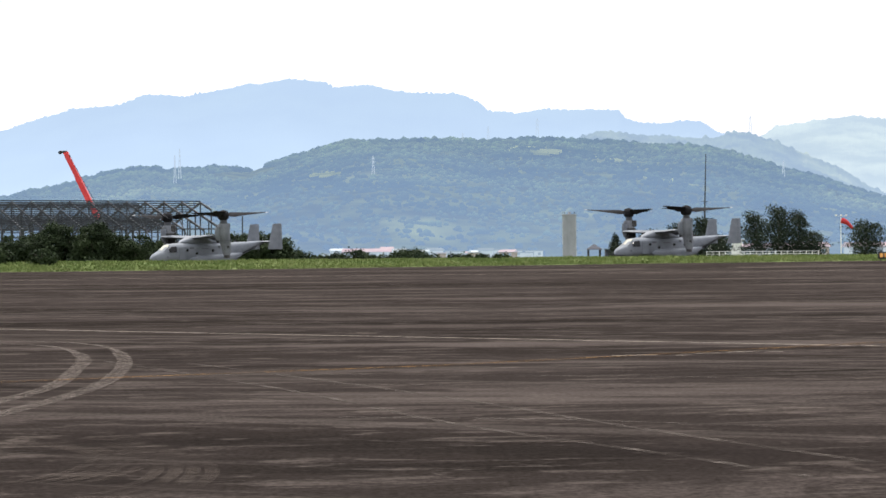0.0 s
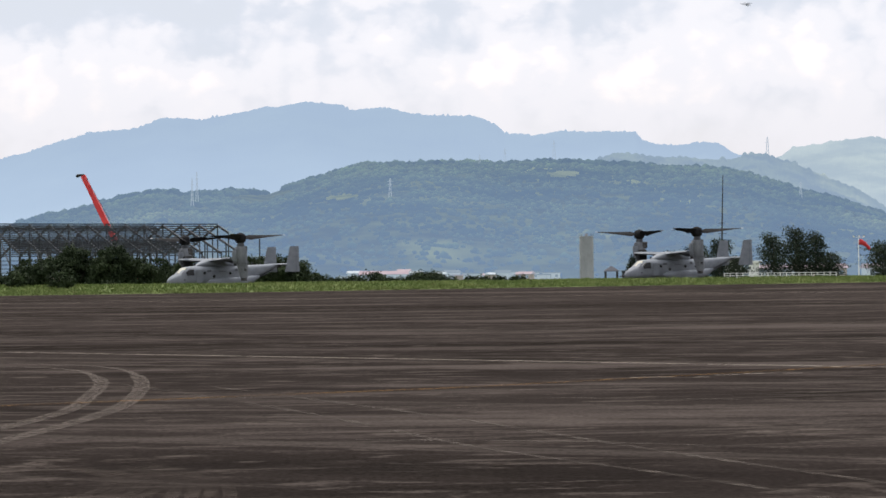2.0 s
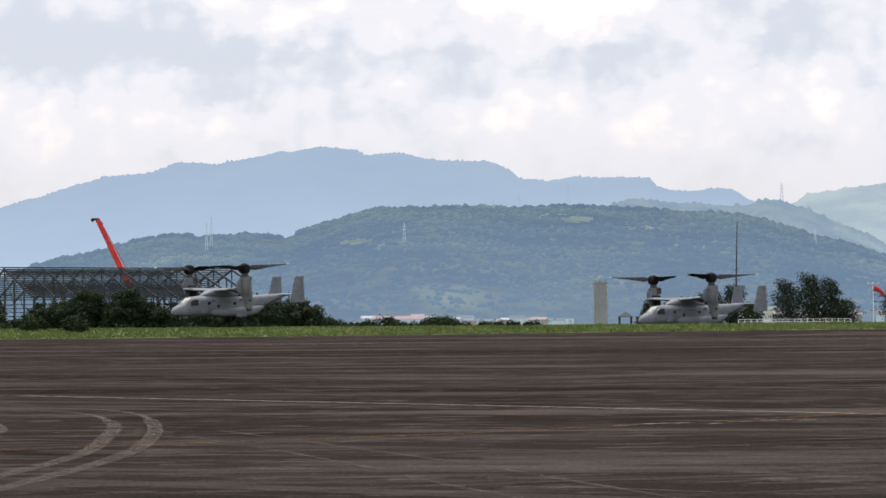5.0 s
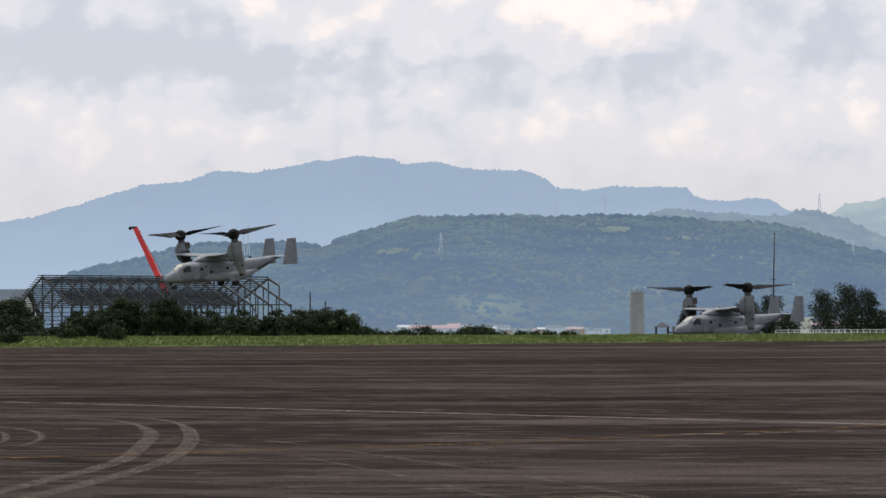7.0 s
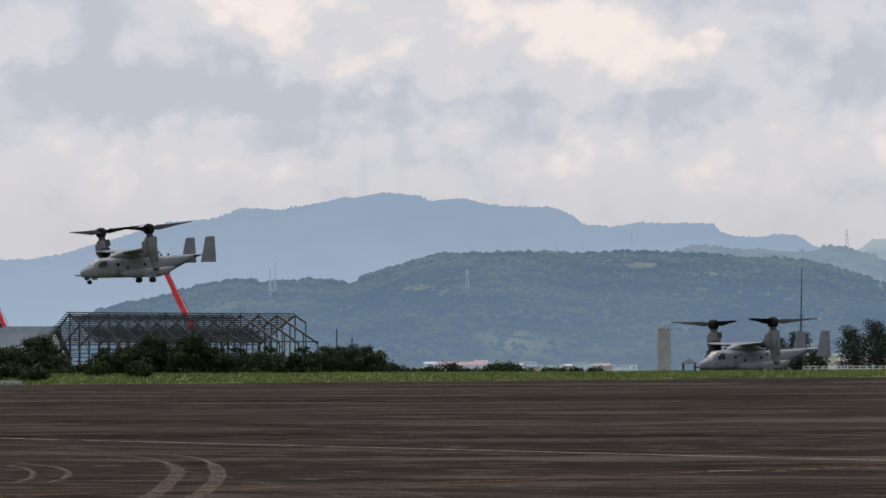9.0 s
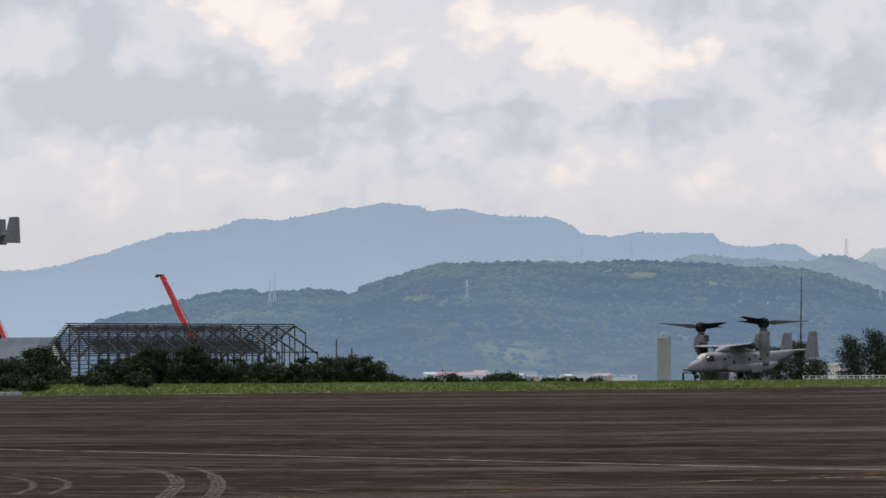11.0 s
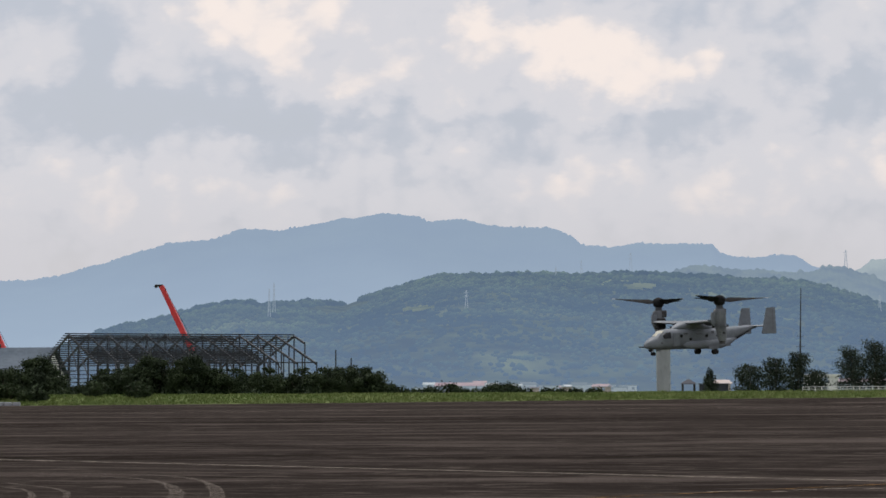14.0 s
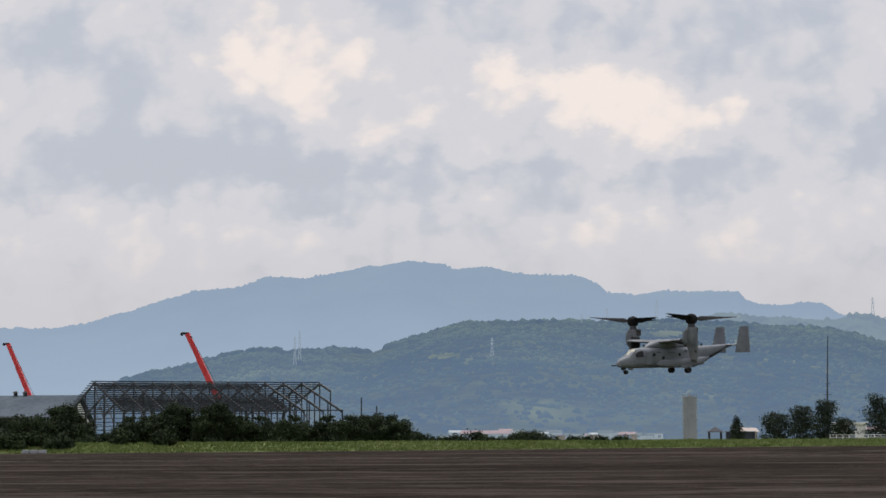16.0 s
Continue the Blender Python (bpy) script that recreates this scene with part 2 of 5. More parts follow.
SOOT = surface("sooty_metal", ((0.03, 0.03, 0.03), (0.09, 0.085, 0.08)), 2.0, 0.6, 0.3)
BLADE = surface("black_blade_paint", ((0.010, 0.010, 0.011), (0.022, 0.022, 0.023)), 1.4, 0.85, specular=0.1)
TIP = surface("pale_blade_tip", ((0.20, 0.20, 0.20), (0.30, 0.30, 0.30)), 2.0, 0.5)
TYRE = surface("tyre_rubber", ((0.012, 0.012, 0.012), (0.025, 0.024, 0.023)), 4.0, 0.85)
STEEL_LEG = surface("gear_steel", ((0.25, 0.25, 0.25), (0.4, 0.4, 0.4)), 3.0, 0.4, 0.5)
# Pale yellow base colour paints the reflected glare into the windshield.
WINDSHIELD_GLARE = glass("windshield_glare", (0.52, 0.50, 0.40), 0.15)
DARK_GLASS = glass("dark_glass", (0.004, 0.005, 0.006), 0.12)
STEEL = surface("primed_steel", ((0.028, 0.031, 0.037), (0.060, 0.066, 0.076), (0.024, 0.024, 0.028)), 0.5, 0.6, 0.2)
RED = surface("red_crane_paint", ((0.56, 0.035, 0.04), (0.68, 0.06, 0.06)), 0.4, 0.45)
BLACK_METAL = surface("black_metal", ((0.02, 0.02, 0.02), (0.04, 0.04, 0.04)), 1.0, 0.5, 0.3)
LEAF = surface("bush_leaves", ((0.015, 0.025, 0.012), (0.034, 0.050, 0.020), (0.044, 0.060, 0.025)), 0.35, 0.7, space="World", island=0.22, specular=0.1)
LEAF_TREE = surface("tree_leaves", ((0.020, 0.029, 0.021), (0.042, 0.055, 0.036)), 0.35, 0.75, space="World", island=0.22, specular=0.1)
BARK = surface("bark", ((0.07, 0.055, 0.04), (0.12, 0.10, 0.08)), 2.0, 0.9)
CONCRETE = surface("tank_concrete", ((0.27, 0.28, 0.295), (0.35, 0.36, 0.37), (0.22, 0.225, 0.235)), 0.35, 0.9, stretch=(1, 1, 0.4))
WHITE = surface("white_paint", ((0.66, 0.66, 0.64), (0.78, 0.78, 0.76)), 0.5, 0.6)
TAN = surface("tan_wall", ((0.42, 0.36, 0.33), (0.50, 0.44, 0.41)), 0.3, 0.85)
ROOF_GREY = surface("grey_roof_sheet", ((0.075, 0.095, 0.118), (0.11, 0.132, 0.158)), 0.1, 0.9, specular=0.1)
ROOF_DARK = surface("dark_roof", ((0.03, 0.035, 0.05), (0.05, 0.055, 0.07)), 0.5, 0.6)
ORANGE = surface("orange_cloth", ((0.42, 0.028, 0.032), (0.52, 0.045, 0.045)), 1.5, 0.8)
SIGN_BLACK = surface("sign_black", ((0.015, 0.015, 0.015), (0.03, 0.03, 0.03)), 1.5, 0.5)
SIGN_MARK = surface("sign_mark", ((0.70, 0.30, 0.05), (0.75, 0.4, 0.1)), 1.5, 0.5)
LINE_WHITE = worn("worn_white_line", (0.26, 0.225, 0.19), 0.95, grip=(0.25, 0.5))
LINE_YELLOW = worn("worn_yellow_line", (0.20, 0.118, 0.052), 0.85, grip=(0.3, 0.55))
DUST = worn("dusty_tyre_trace", (0.125, 0.106, 0.092), 0.85, 1.6, (1, 1, 1), (0.25, 0.5))
FILM = worn("dusty_smear", (0.085, 0.070, 0.06), 0.5, 0.9, (0.4, 1, 1), (0.35, 0.65))
SCUFF = worn("pale_scuff", (0.125, 0.108, 0.094), 0.75, 1.1, (0.5, 1, 1), (0.36, 0.60))
# Far materials down to TOWN_DARK carry their haze as emission.
HILL_FOLIAGE = distance("hill_foliage", (0.008, 0.018, 0.012), (0.095, 0.122, 0.040), (0.195, 0.290, 0.440), 0.53, 0.013, island=0.32, low_haze=0.17, top=110.0,
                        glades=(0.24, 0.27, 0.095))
HILL_GROUND = distance("hill_ground", (0.012, 0.022, 0.014), (0.085, 0.105, 0.036), (0.208, 0.295, 0.445), 0.50, 0.03, low_haze=0.14, top=110.0, glades=(0.25, 0.28, 0.1))
RIGHT_HILL = distance("hazy_hill", (0.05, 0.08, 0.05), (0.25, 0.28, 0.17), (0.42, 0.51, 0.62), 0.74, 0.012, low_haze=0.1, top=160.0)
FAR_RANGE = distance("haze_glow_range", (0.05, 0.08, 0.05), (0.10, 0.14, 0.08), (0.35, 0.45, 0.605), 0.87, 0.006, low_haze=0.1, top=330.0, low_air=(0.41, 0.52, 0.67))
SPUR_GREEN = distance("spur_green", (0.02, 0.035, 0.022), (0.12, 0.145, 0.06), (0.30, 0.395, 0.535), 0.70, 0.03, low_haze=0.1, top=130.0, glades=(0.50, 0.52, 0.22))
CLEARING = distance("clearing_grass", (0.07, 0.09, 0.04), (0.15, 0.17, 0.075), (0.208, 0.295, 0.445), 0.50, 0.05)
PYLON_STEEL = distance("far_pylon_steel", (0.3, 0.3, 0.3), (0.4, 0.4, 0.4), (0.36, 0.45, 0.55), 0.68, 0.1)
TOWN_WHITE = distance("far_town_wall", (0.55, 0.55, 0.52), (0.72, 0.71, 0.68), (0.32, 0.41, 0.50), 0.60, 0.2)
TOWN_ROOF = distance("far_town_roof", (0.42, 0.17, 0.14), (0.52, 0.28, 0.24), (0.32, 0.41, 0.50), 0.60, 0.2)
TOWN_DARK = distance("far_town_opening", (0.05, 0.055, 0.06), (0.1, 0.1, 0.1), (0.32, 0.41, 0.50), 0.60, 0.2)
HELI_GREY = surface("distant_helicopter_grey", ((0.28, 0.29, 0.30), (0.38, 0.38, 0.39)), 0.5, 0.5)


# ---- mesh helpers ----
def mesh_of(name, bm, mat, smooth=False):
    me = bpy.data.meshes.new(name)
    bm.normal_update()
    bm.to_mesh(me)
    bm.free()
    me.materials.append(mat)
    if smooth:
        me.polygons.foreach_set("use_smooth", [True] * len(me.polygons))
        me.set_sharp_from_angle(angle=radians(38))
    return me


def part(name, bm, mat, parent=None, label="", smooth=False):
    ob = new(name, mesh_of(name, bm, mat, smooth))
    ob.parent = parent
    return tagged(ob, label)


def thing(name, m, label, category, group="", kind=""):
    ob = new(name)
    ob.empty_display_size = 0.2
    ob.matrix_basis = m
    return tagged(ob, label, category, group, kind)


def from_arrays(name, verts, faces, mat, smooth=False):
    me = bpy.data.meshes.new(name)
    me.from_pydata(np.asarray(verts).tolist(), [], np.asarray(faces).tolist())
    me.materials.append(mat)
    if smooth:
        me.polygons.foreach_set("use_smooth", [True] * len(me.polygons))
    me.update()
    return me


def box(bm, centre, size, turn=None, bevel=0.0):
    m = Matrix.Translation(centre) @ (turn.to_4x4() if turn else Matrix()) @ Matrix.Diagonal((*size, 1))
    made = bmesh.ops.create_cube(bm, size=1, matrix=m)
    if bevel:
        edges = list({e for q in made["verts"] for e in q.link_edges})
        bmesh.ops.bevel(bm, geom=edges, offset=bevel, segments=1, affect="EDGES")
    return bm


def bar(bm, a, b, wide, deep=None):
    """A beam of rectangular section from a to b."""
    a, b = Vector(a), Vector(b)
    turn = (b - a).to_track_quat("Z", "Y").to_matrix()
    return box(bm, (a + b) / 2, (wide, deep or wide, (b - a).length), turn)


def tube(bm, a, b, ra, rb=None, n=10):
    a, b = Vector(a), Vector(b)
    m = Matrix.Translation((a + b) / 2) @ (b - a).to_track_quat("Z", "Y").to_matrix().to_4x4()
    bmesh.ops.create_cone(bm, cap_ends=True, segments=n, radius1=ra, radius2=ra if rb is None else rb, depth=(b - a).length, matrix=m)
    return bm


def loft(bm, rings, cap=True):
    """Skin a row of closed rings (lists of points of equal count)."""
    rows = [[bm.verts.new(q) for q in ring] for ring in rings]
    n = len(rows[0])
    for a, b in zip(rows, rows[1:]):
        for i in range(n):
            bm.faces.new((a[i], a[(i + 1) % n], b[(i + 1) % n], b[i]))
    if cap:
        bm.faces.new(rows[0][::-1])
        bm.faces.new(rows[-1])
    bmesh.ops.recalc_face_normals(bm, faces=bm.faces)
    return bm


def oval(n, power=2.0):
    """Unit ring points (a, b) of a superellipse."""
    out = []
    for i in range(n):
        q = 2 * math.pi * i / n
        c, s = math.cos(q), math.sin(q)
        out.append((math.copysign(abs(c) ** (2 / power), c), math.copysign(abs(s) ** (2 / power), s)))
    return out


def lerp_rows(rows, q):
    """Value of a table (position, value) at q."""
    return float(np.interp(q, [r[0] for r in rows], [r[1] for r in rows]))


# ---- ground ----
def sheet(name, x0, x1, y0, y1, z, mat, nx=1, ny=1):
    xs, ys = np.linspace(x0, x1, nx + 1), np.linspace(y0, y1, ny + 1)
    verts = [(x, y, z) for y in ys for x in xs]
    faces = [(j * (nx + 1) + i, j * (nx + 1) + i + 1, (j + 1) * (nx + 1) + i + 1, (j + 1) * (nx + 1) + i) for j in range(ny) for i in range(nx)]
    return new(name, from_arrays(name, verts, faces, mat))


EDGE = 216.0


def camber(x, y):
    """Height of the tarmac: it lifts gently along its far edge."""
    lip = lerp_rows([(-60, 0.03), (-20, 0.17), (20, 0.40), (60, 0.55)], x)
    k = max(0.0, min(1.0, (y - 182.0) / (EDGE - 182.0)))
    return lip * k * k * (3 - 2 * k)


def mound(x, y):
    """Height of the grass bank behind the tarmac."""
    d = y - EDGE - 0.8 * noise.noise((x * 0.12, 0.3, 0.0))
    if d < 0:
        return camber(x, y) - 0.05
    rise = min(1.0, d / 10.0)
    fall = 1.0 if d < 16 else max(0.0, 1.0 - (d - 16) / 12.0)
    lip = camber(x, EDGE) * fall
    return (lip + 0.05 + (0.89 - lip) * rise * rise * (3 - 2 * rise) * fall + 0.10 * noise.noise((x * 0.09, y * 0.15, 4.0)) * rise * fall) if d < 28 else -0.03


tagged(sheet("ground", -4500, 4500, -2000, 4900, -0.06, FIELD), "flat green airfield ground reaching to the hills", "ground", kind="structure")
TARMAC_ROWS = [-150, 0, 100] + [182 + 3.5 * i for i in range(11)]
TARMAC_COLS = [-400, -200] + [-100 + 10 * i for i in range(21)] + [200, 400]
verts = [(x, y, camber(x, y)) for y in TARMAC_ROWS for x in TARMAC_COLS]
wide_n = len(TARMAC_COLS)
faces = [(j * wide_n + i, j * wide_n + i + 1, (j + 1) * wide_n + i + 1, (j + 1) * wide_n + i) for j in range(len(TARMAC_ROWS) - 1) for i in range(wide_n - 1)]
tagged(new("tarmac", from_arrays("tarmac", verts, faces, TARMAC, True)), "worn dark asphalt apron with dust streaks and tyre traces", "tarmac", kind="structure")
taxi = [(-400, -0.02), (-45, -0.02), (-20, 0.03), (15, 0.22), (60, 0.34), (400, 0.34)]
verts = [(x, y, z) for y in (EDGE + 26, EDGE + 62) for x, z in taxi]
tagged(new("taxiway", from_arrays("taxiway", verts, [(i, i + 1, i + 7, i + 6) for i in range(5)], TARMAC)), "asphalt taxiway behind the grass bank", "taxiway", kind="structure")

gx, gy = np.linspace(-95, 85, 181), np.linspace(EDGE - 1.2, EDGE + 30, 32)
verts = [(x, y, mound(x, y)) for y in gy for x in gx]
faces = [(j * 181 + i, j * 181 + i + 1, (j + 1) * 181 + i + 1, (j + 1) * 181 + i) for j in range(31) for i in range(180)]
tagged(new("grass_bank", from_arrays("grass_bank", verts, faces, GRASS_SOIL, True)), "low bank of bright green grass along the tarmac", "grass bank", kind="structure")


def grass():
    rng = np.random.default_rng(5)
    verts, faces = [], []
    for _ in range(26000):
        x = rng.uniform(-92, 80)
        y = EDGE - 0.6 + 20 * rng.random() ** 1.3
        z = max(0.0, mound(x, y))
        tall = rng.uniform(0.10, 0.30) * (1.0 + 0.8 * max(0, noise.noise((x * 0.25, y * 0.25, 9.0))))
        if y < EDGE + 1:
            tall *= 0.5
        for _ in range(3):
            a = rng.uniform(0, 6.28)
            wx, wy = math.cos(a) * 0.10, math.sin(a) * 0.10
            lx, ly = rng.normal(0, 0.12, 2)
            n = len(verts)
            ox, oy = rng.normal(0, 0.12, 2)
            verts += [(x + ox - wx, y + oy - wy, z - 0.03), (x + ox + wx, y + oy + wy, z - 0.03), (x + ox + lx, y + oy + ly, z + tall)]
            faces.append((n, n + 1, n + 2))
    tagged(new("grass", from_arrays("grass", verts, faces, GRASS)), "tufts of bright green uncut grass", "grass", kind="stuff")


grass()


def strip(name, points, wide, z, mat, label, category):
    """A flat strip along a line of points on the tarmac."""
    verts, faces = [], []
    for i, q in enumerate(points):
        a, b = Vector(points[max(0, i - 1)]), Vector(points[min(len(points) - 1, i + 1)])
        t = (b - a).normalized()
        s = Vector((-t.y, t.x)) * wide / 2
        verts += [(q[0] + s.x, q[1] + s.y, z), (q[0] - s.x, q[1] - s.y, z)]
        if i:
            n = 2 * i
            faces.append((n - 2, n - 1, n + 1, n))
    return tagged(new(name, from_arrays(name, verts, faces, mat)), label, category, kind="structure")


def curve(points, n=10):
    """A smooth line through points."""
    out = []
    q = [Vector(p) for p in points]
    for i in range(len(q) - 1):
        a, b, c, d = q[max(0, i - 1)], q[i], q[i + 1], q[min(len(q) - 1, i + 2)]
        for j in range(n):
            t = j / n
            out.append(0.5 * ((2 * b) + (c - a) * t + (2 * a - 5 * b + 4 * c - d) * t * t + (3 * b - a - 3 * c + d) * t ** 3))
    return out + [q[-1]]


strip("edge_line", [(-90, 131), (-32, 147.1), (0, 155.7), (36, 165.3), (90, 180)], 0.9, 0.004, LINE_WHITE, "worn pale edge line on the tarmac", "marking")
strip("centre_line", [(-32, 60.5), (-10, 45.7), (0, 38.9), (7.3, 33.9), (20, 25.3)], 0.24, 0.005, LINE_WHITE, "thin worn white line on the tarmac", "marking")
strip("taxi_line", [(-14, 21.8), (-4.17, 27.0), (0, 29.24), (2.4, 31.1), (8, 35.6), (22, 46)], 0.13, 0.006, LINE_YELLOW, "faded yellow taxi line on the tarmac", "marking")
strip("old_line", [(-70, 74), (-12, 71), (20, 68), (60, 65)], 0.5, 0.004, FILM, "faint dusty line on the tarmac", "marking")
strip("old_line", [(-70, 96), (-8, 100), (30, 103), (70, 107)], 0.7, 0.004, FILM, "faint dusty line on the tarmac", "marking")
for x0, x1, y in ((2.6, 3.3, 31.5), (3.6, 3.8, 31.4), (3.95, 4.35, 31.9), (4.5, 5.0, 32.3), (5.1, 5.4, 32.2)):
    strip("paint_dash", [(x0, y), (x1, y + 0.12)], 0.14, 0.007, LINE_WHITE, "scuffed remains of white paint on the tarmac", "marking")
OUTER = curve([(-9.8, 39.6), (-7.6, 38.6), (-6.1, 36.4), (-5.0, 31.8), (-4.42, 27.3), (-4.3, 24.4), (-4.5, 21.3), (-4.9, 17.5)])
INNER = curve([(-10.2, 38.6), (-8.2, 37.8), (-6.9, 36.2), (-5.75, 32.4), (-5.15, 28.2), (-4.85, 24.9), (-5.05, 21.6), (-5.4, 17.6)])
for line in (OUTER, INNER):
    for k in (-0.085, 0.0, 0.085):
        strip("tyre_trace", [(q[0] + k * (1.0 if q[1] < 34 else 0.3), q[1] + (0.6 * k if q[1] > 34 else 0)) for q in line], 0.07, 0.005 + 0.0004 * k, DUST, "pale dusty tyre trace curving over the tarmac", "tyre trace")
for pts in ([(-9.9, 35.2), (-8.4, 33.0), (-7.6, 30.5), (-7.4, 28.6)], [(-9.3, 35.4), (-7.8, 33.0), (-7.1, 30.6), (-6.9, 28.6)],
            [(-5.2, 31.2), (-1.93, 24.3), (0.07, 19.2), (1.64, 16.3), (2.6, 14.4)], [(-3.9, 30.6), (-0.4, 23.6), (1.8, 18.4), (3.4, 15.0)],
            [(-4, 66), (4, 58), (10, 50.5), (24, 42)], [(-12, 62), (0, 55.5), (8, 50), (30, 45)], [(-5, 12.6), (-2.9, 14.3), (-2.6, 16.2), (-3.6, 17.6)],
            [(-4, 11.5), (-2.2, 13.4), (-2.0, 15.6), (-3.0, 17.9)]):
    for k in (-0.22, -0.07, 0.07, 0.22) if pts[0][1] < 16 else (0.0,):
        strip("tyre_trace", [(q[0] + k, q[1] - 0.5 * k) for q in curve(pts)], 0.11, 0.0045 + 0.0003 * k, DUST if pts[0][0] < -9 else FILM if pts[0][1] < 16 else SCUFF, "faint dusty tyre trace on the tarmac", "tyre trace")


def sweeps():
    """Faint straight traces left by turning and parking aircraft."""
    rng = random.Random(8)
    for i in range(34):
        y0 = 17.0 * (165.0 / 17.0) ** ((i + rng.random()) / 34)
        slope = rng.choice((-1, 1)) * rng.uniform(0.05, 0.55)
        x0 = rng.uniform(-0.24, 0.12) * y0
        reach = rng.uniform(0.12, 0.34) * y0
        bend = rng.uniform(-0.02, 0.02) * y0
        pts = curve([(x0, y0), (x0 + reach * 0.5, y0 + slope * reach * 0.5 + bend), (x0 + reach, y0 + slope * reach)], 8)
        wide = 0.0022 * y0 * rng.uniform(0.6, 1.6) + 0.03
        strip("tyre_trace", pts, wide, 0.0032 + 0.00003 * i, rng.choice((FILM, SCUFF, SCUFF)), "faint straight dusty trace on the tarmac", "tyre trace")


sweeps()


# ---- hills and mountains ----
def ridge(name, rows, y0, yr, y1, n_u, n_y, mat, rough, label, detail, power=1.0, crown=0.0, spurs=2.0):
    """A range whose crest follows rows (bearing, slope seen from the airfield)."""
    us = np.linspace(rows[0][0], rows[-1][0], n_u)
    verts = []
    for j in range(n_y):
        y = y0 + (y1 - y0) * j / (n_y - 1)
        for q in us:
            crest = lerp_rows(rows, q) * yr + 1.6
            s = (y - y0) / (yr - y0)
            s = s ** power if s <= 1 else 1.0 - 0.8 * (y - yr) / (y1 - yr)
            lump = crown * abs(noise.noise((q * yr * 0.11, y * 0.02, 2.0))) + noise.fractal((q * yr * detail, y * detail, 1.0), 0.8, 2.1, 5) * rough
            gully = noise.fractal((q * yr * detail * 0.25, y * detail * 0.06, 7.0), 0.9, 2.0, 4) * rough * spurs * min(1.0, 4 * max(0.0, s) * max(0.0, 1.05 - s))
            verts.append((q * y, y, max(-1.0, crest * s + (lump if s > 0.02 else 0) + gully)))
    faces = [(j * n_u + i, j * n_u + i + 1, (j + 1) * n_u + i + 1, (j + 1) * n_u + i) for j in range(n_y - 1) for i in range(n_u - 1)]
    me = from_arrays(name, verts, faces, mat, True)
    tagged(new(name, me), label, "backdrop", kind="structure")
    return np.array(verts).reshape(n_y, n_u, 3)


HILL = [(-0.36, 0.008), (-0.27, 0.012), (-0.24, 0.018), (-0.218, 0.0272), (-0.201, 0.0325), (-0.184, 0.0345), (-0.167, 0.0392), (-0.148, 0.0428),
        (-0.134, 0.041), (-0.112, 0.043), (-0.095, 0.0415), (-0.079, 0.0465), (-0.051, 0.0532), (-0.028, 0.0548), (-0.001, 0.056), (0.019, 0.055),
        (0.044, 0.0575), (0.083, 0.0556), (0.1017, 0.0541), (0.1156, 0.0535), (0.1294, 0.0518), (0.1433, 0.0489), (0.1572, 0.0441), (0.1683, 0.0401), (0.185, 0.0354),
        (0.2, 0.0300), (0.218, 0.024), (0.30, 0.012)]
SPUR = [(0.03, 0.030), (0.055, 0.050), (0.0683, 0.0572), (0.078, 0.0604), (0.0906, 0.0592), (0.1156, 0.0571), (0.135, 0.0569), (0.1433, 0.0600), (0.150, 0.0590),
        (0.1544, 0.0574), (0.1656, 0.0537), (0.1711, 0.0515), (0.185, 0.0453), (0.199, 0.0391), (0.207, 0.0334), (0.26, 0.018), (0.34, 0.012)]
RANGE = [(-0.4, 0.050), (-0.2794, 0.0553), (-0.2537, 0.0551), (-0.2395, 0.0564), (-0.2173, 0.0625), (-0.2006, 0.0679), (-0.1811, 0.0733), (-0.1588, 0.075),
         (-0.1449, 0.0802), (-0.1255, 0.0789), (-0.106, 0.0829), (-0.0754, 0.0871), (-0.0587, 0.0858), (-0.0532, 0.0833), (-0.0337, 0.0839), (-0.0227, 0.0808),
         (0.0107, 0.0788), (0.019, 0.0749), (0.0231, 0.0704), (0.0356, 0.0691), (0.0495, 0.0712), (0.087, 0.0706), (0.0903, 0.0659), (0.105, 0.0635),
         (0.1272, 0.065), (0.1355, 0.0586), (0.2, 0.05), (0.35, 0.03)]
RIGHT = [(0.11, 0.030), (0.135, 0.048), (0.152, 0.0560), (0.159, 0.0575), (0.164, 0.0618), (0.1767, 0.0636), (0.196, 0.0661), (0.2017, 0.0668),
         (0.218, 0.0657), (0.26, 0.06), (0.36, 0.04)]
ridge("mountain_range", [(q, k + 0.0006) for q, k in RANGE], 3400, 4400, 4800, 700, 26, FAR_RANGE, 3.2, "far mountain range with blue haze painted in as glow", 0.02, 0.9, 9.0)
ridge("hazy_hills", RIGHT, 2300, 3000, 3300, 260, 26, RIGHT_HILL, 3.0, "green hills behind the near hill with pale haze painted in", 0.012, 0.8, 5.0)
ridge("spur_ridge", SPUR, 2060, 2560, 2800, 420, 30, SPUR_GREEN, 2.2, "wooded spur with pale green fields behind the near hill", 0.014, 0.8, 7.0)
SLOPE = ridge("wooded_hill", [(q, k - 0.0006) for q, k in HILL], 950, 2000, 2300, 420, 60, HILL_GROUND, 3.0, "long wooded hill behind the airfield, blue haze painted in as glow", 0.008, 0.85, 0.0, 5.5)


def ball(seed):
    bm = bmesh.new()
    bmesh.ops.create_icosphere(bm, subdivisions=1, radius=1.0)
    v = []
    for q in bm.verts:
        k = 1 + 0.75 * noise.noise(q.co * 2.1 + Vector((seed * 7.0, 0, 0)))
        v.append(q.co * k)
    f = [[q.index for q in face.verts] for face in bm.faces]
    bm.free()
    return np.array(v), np.array(f)


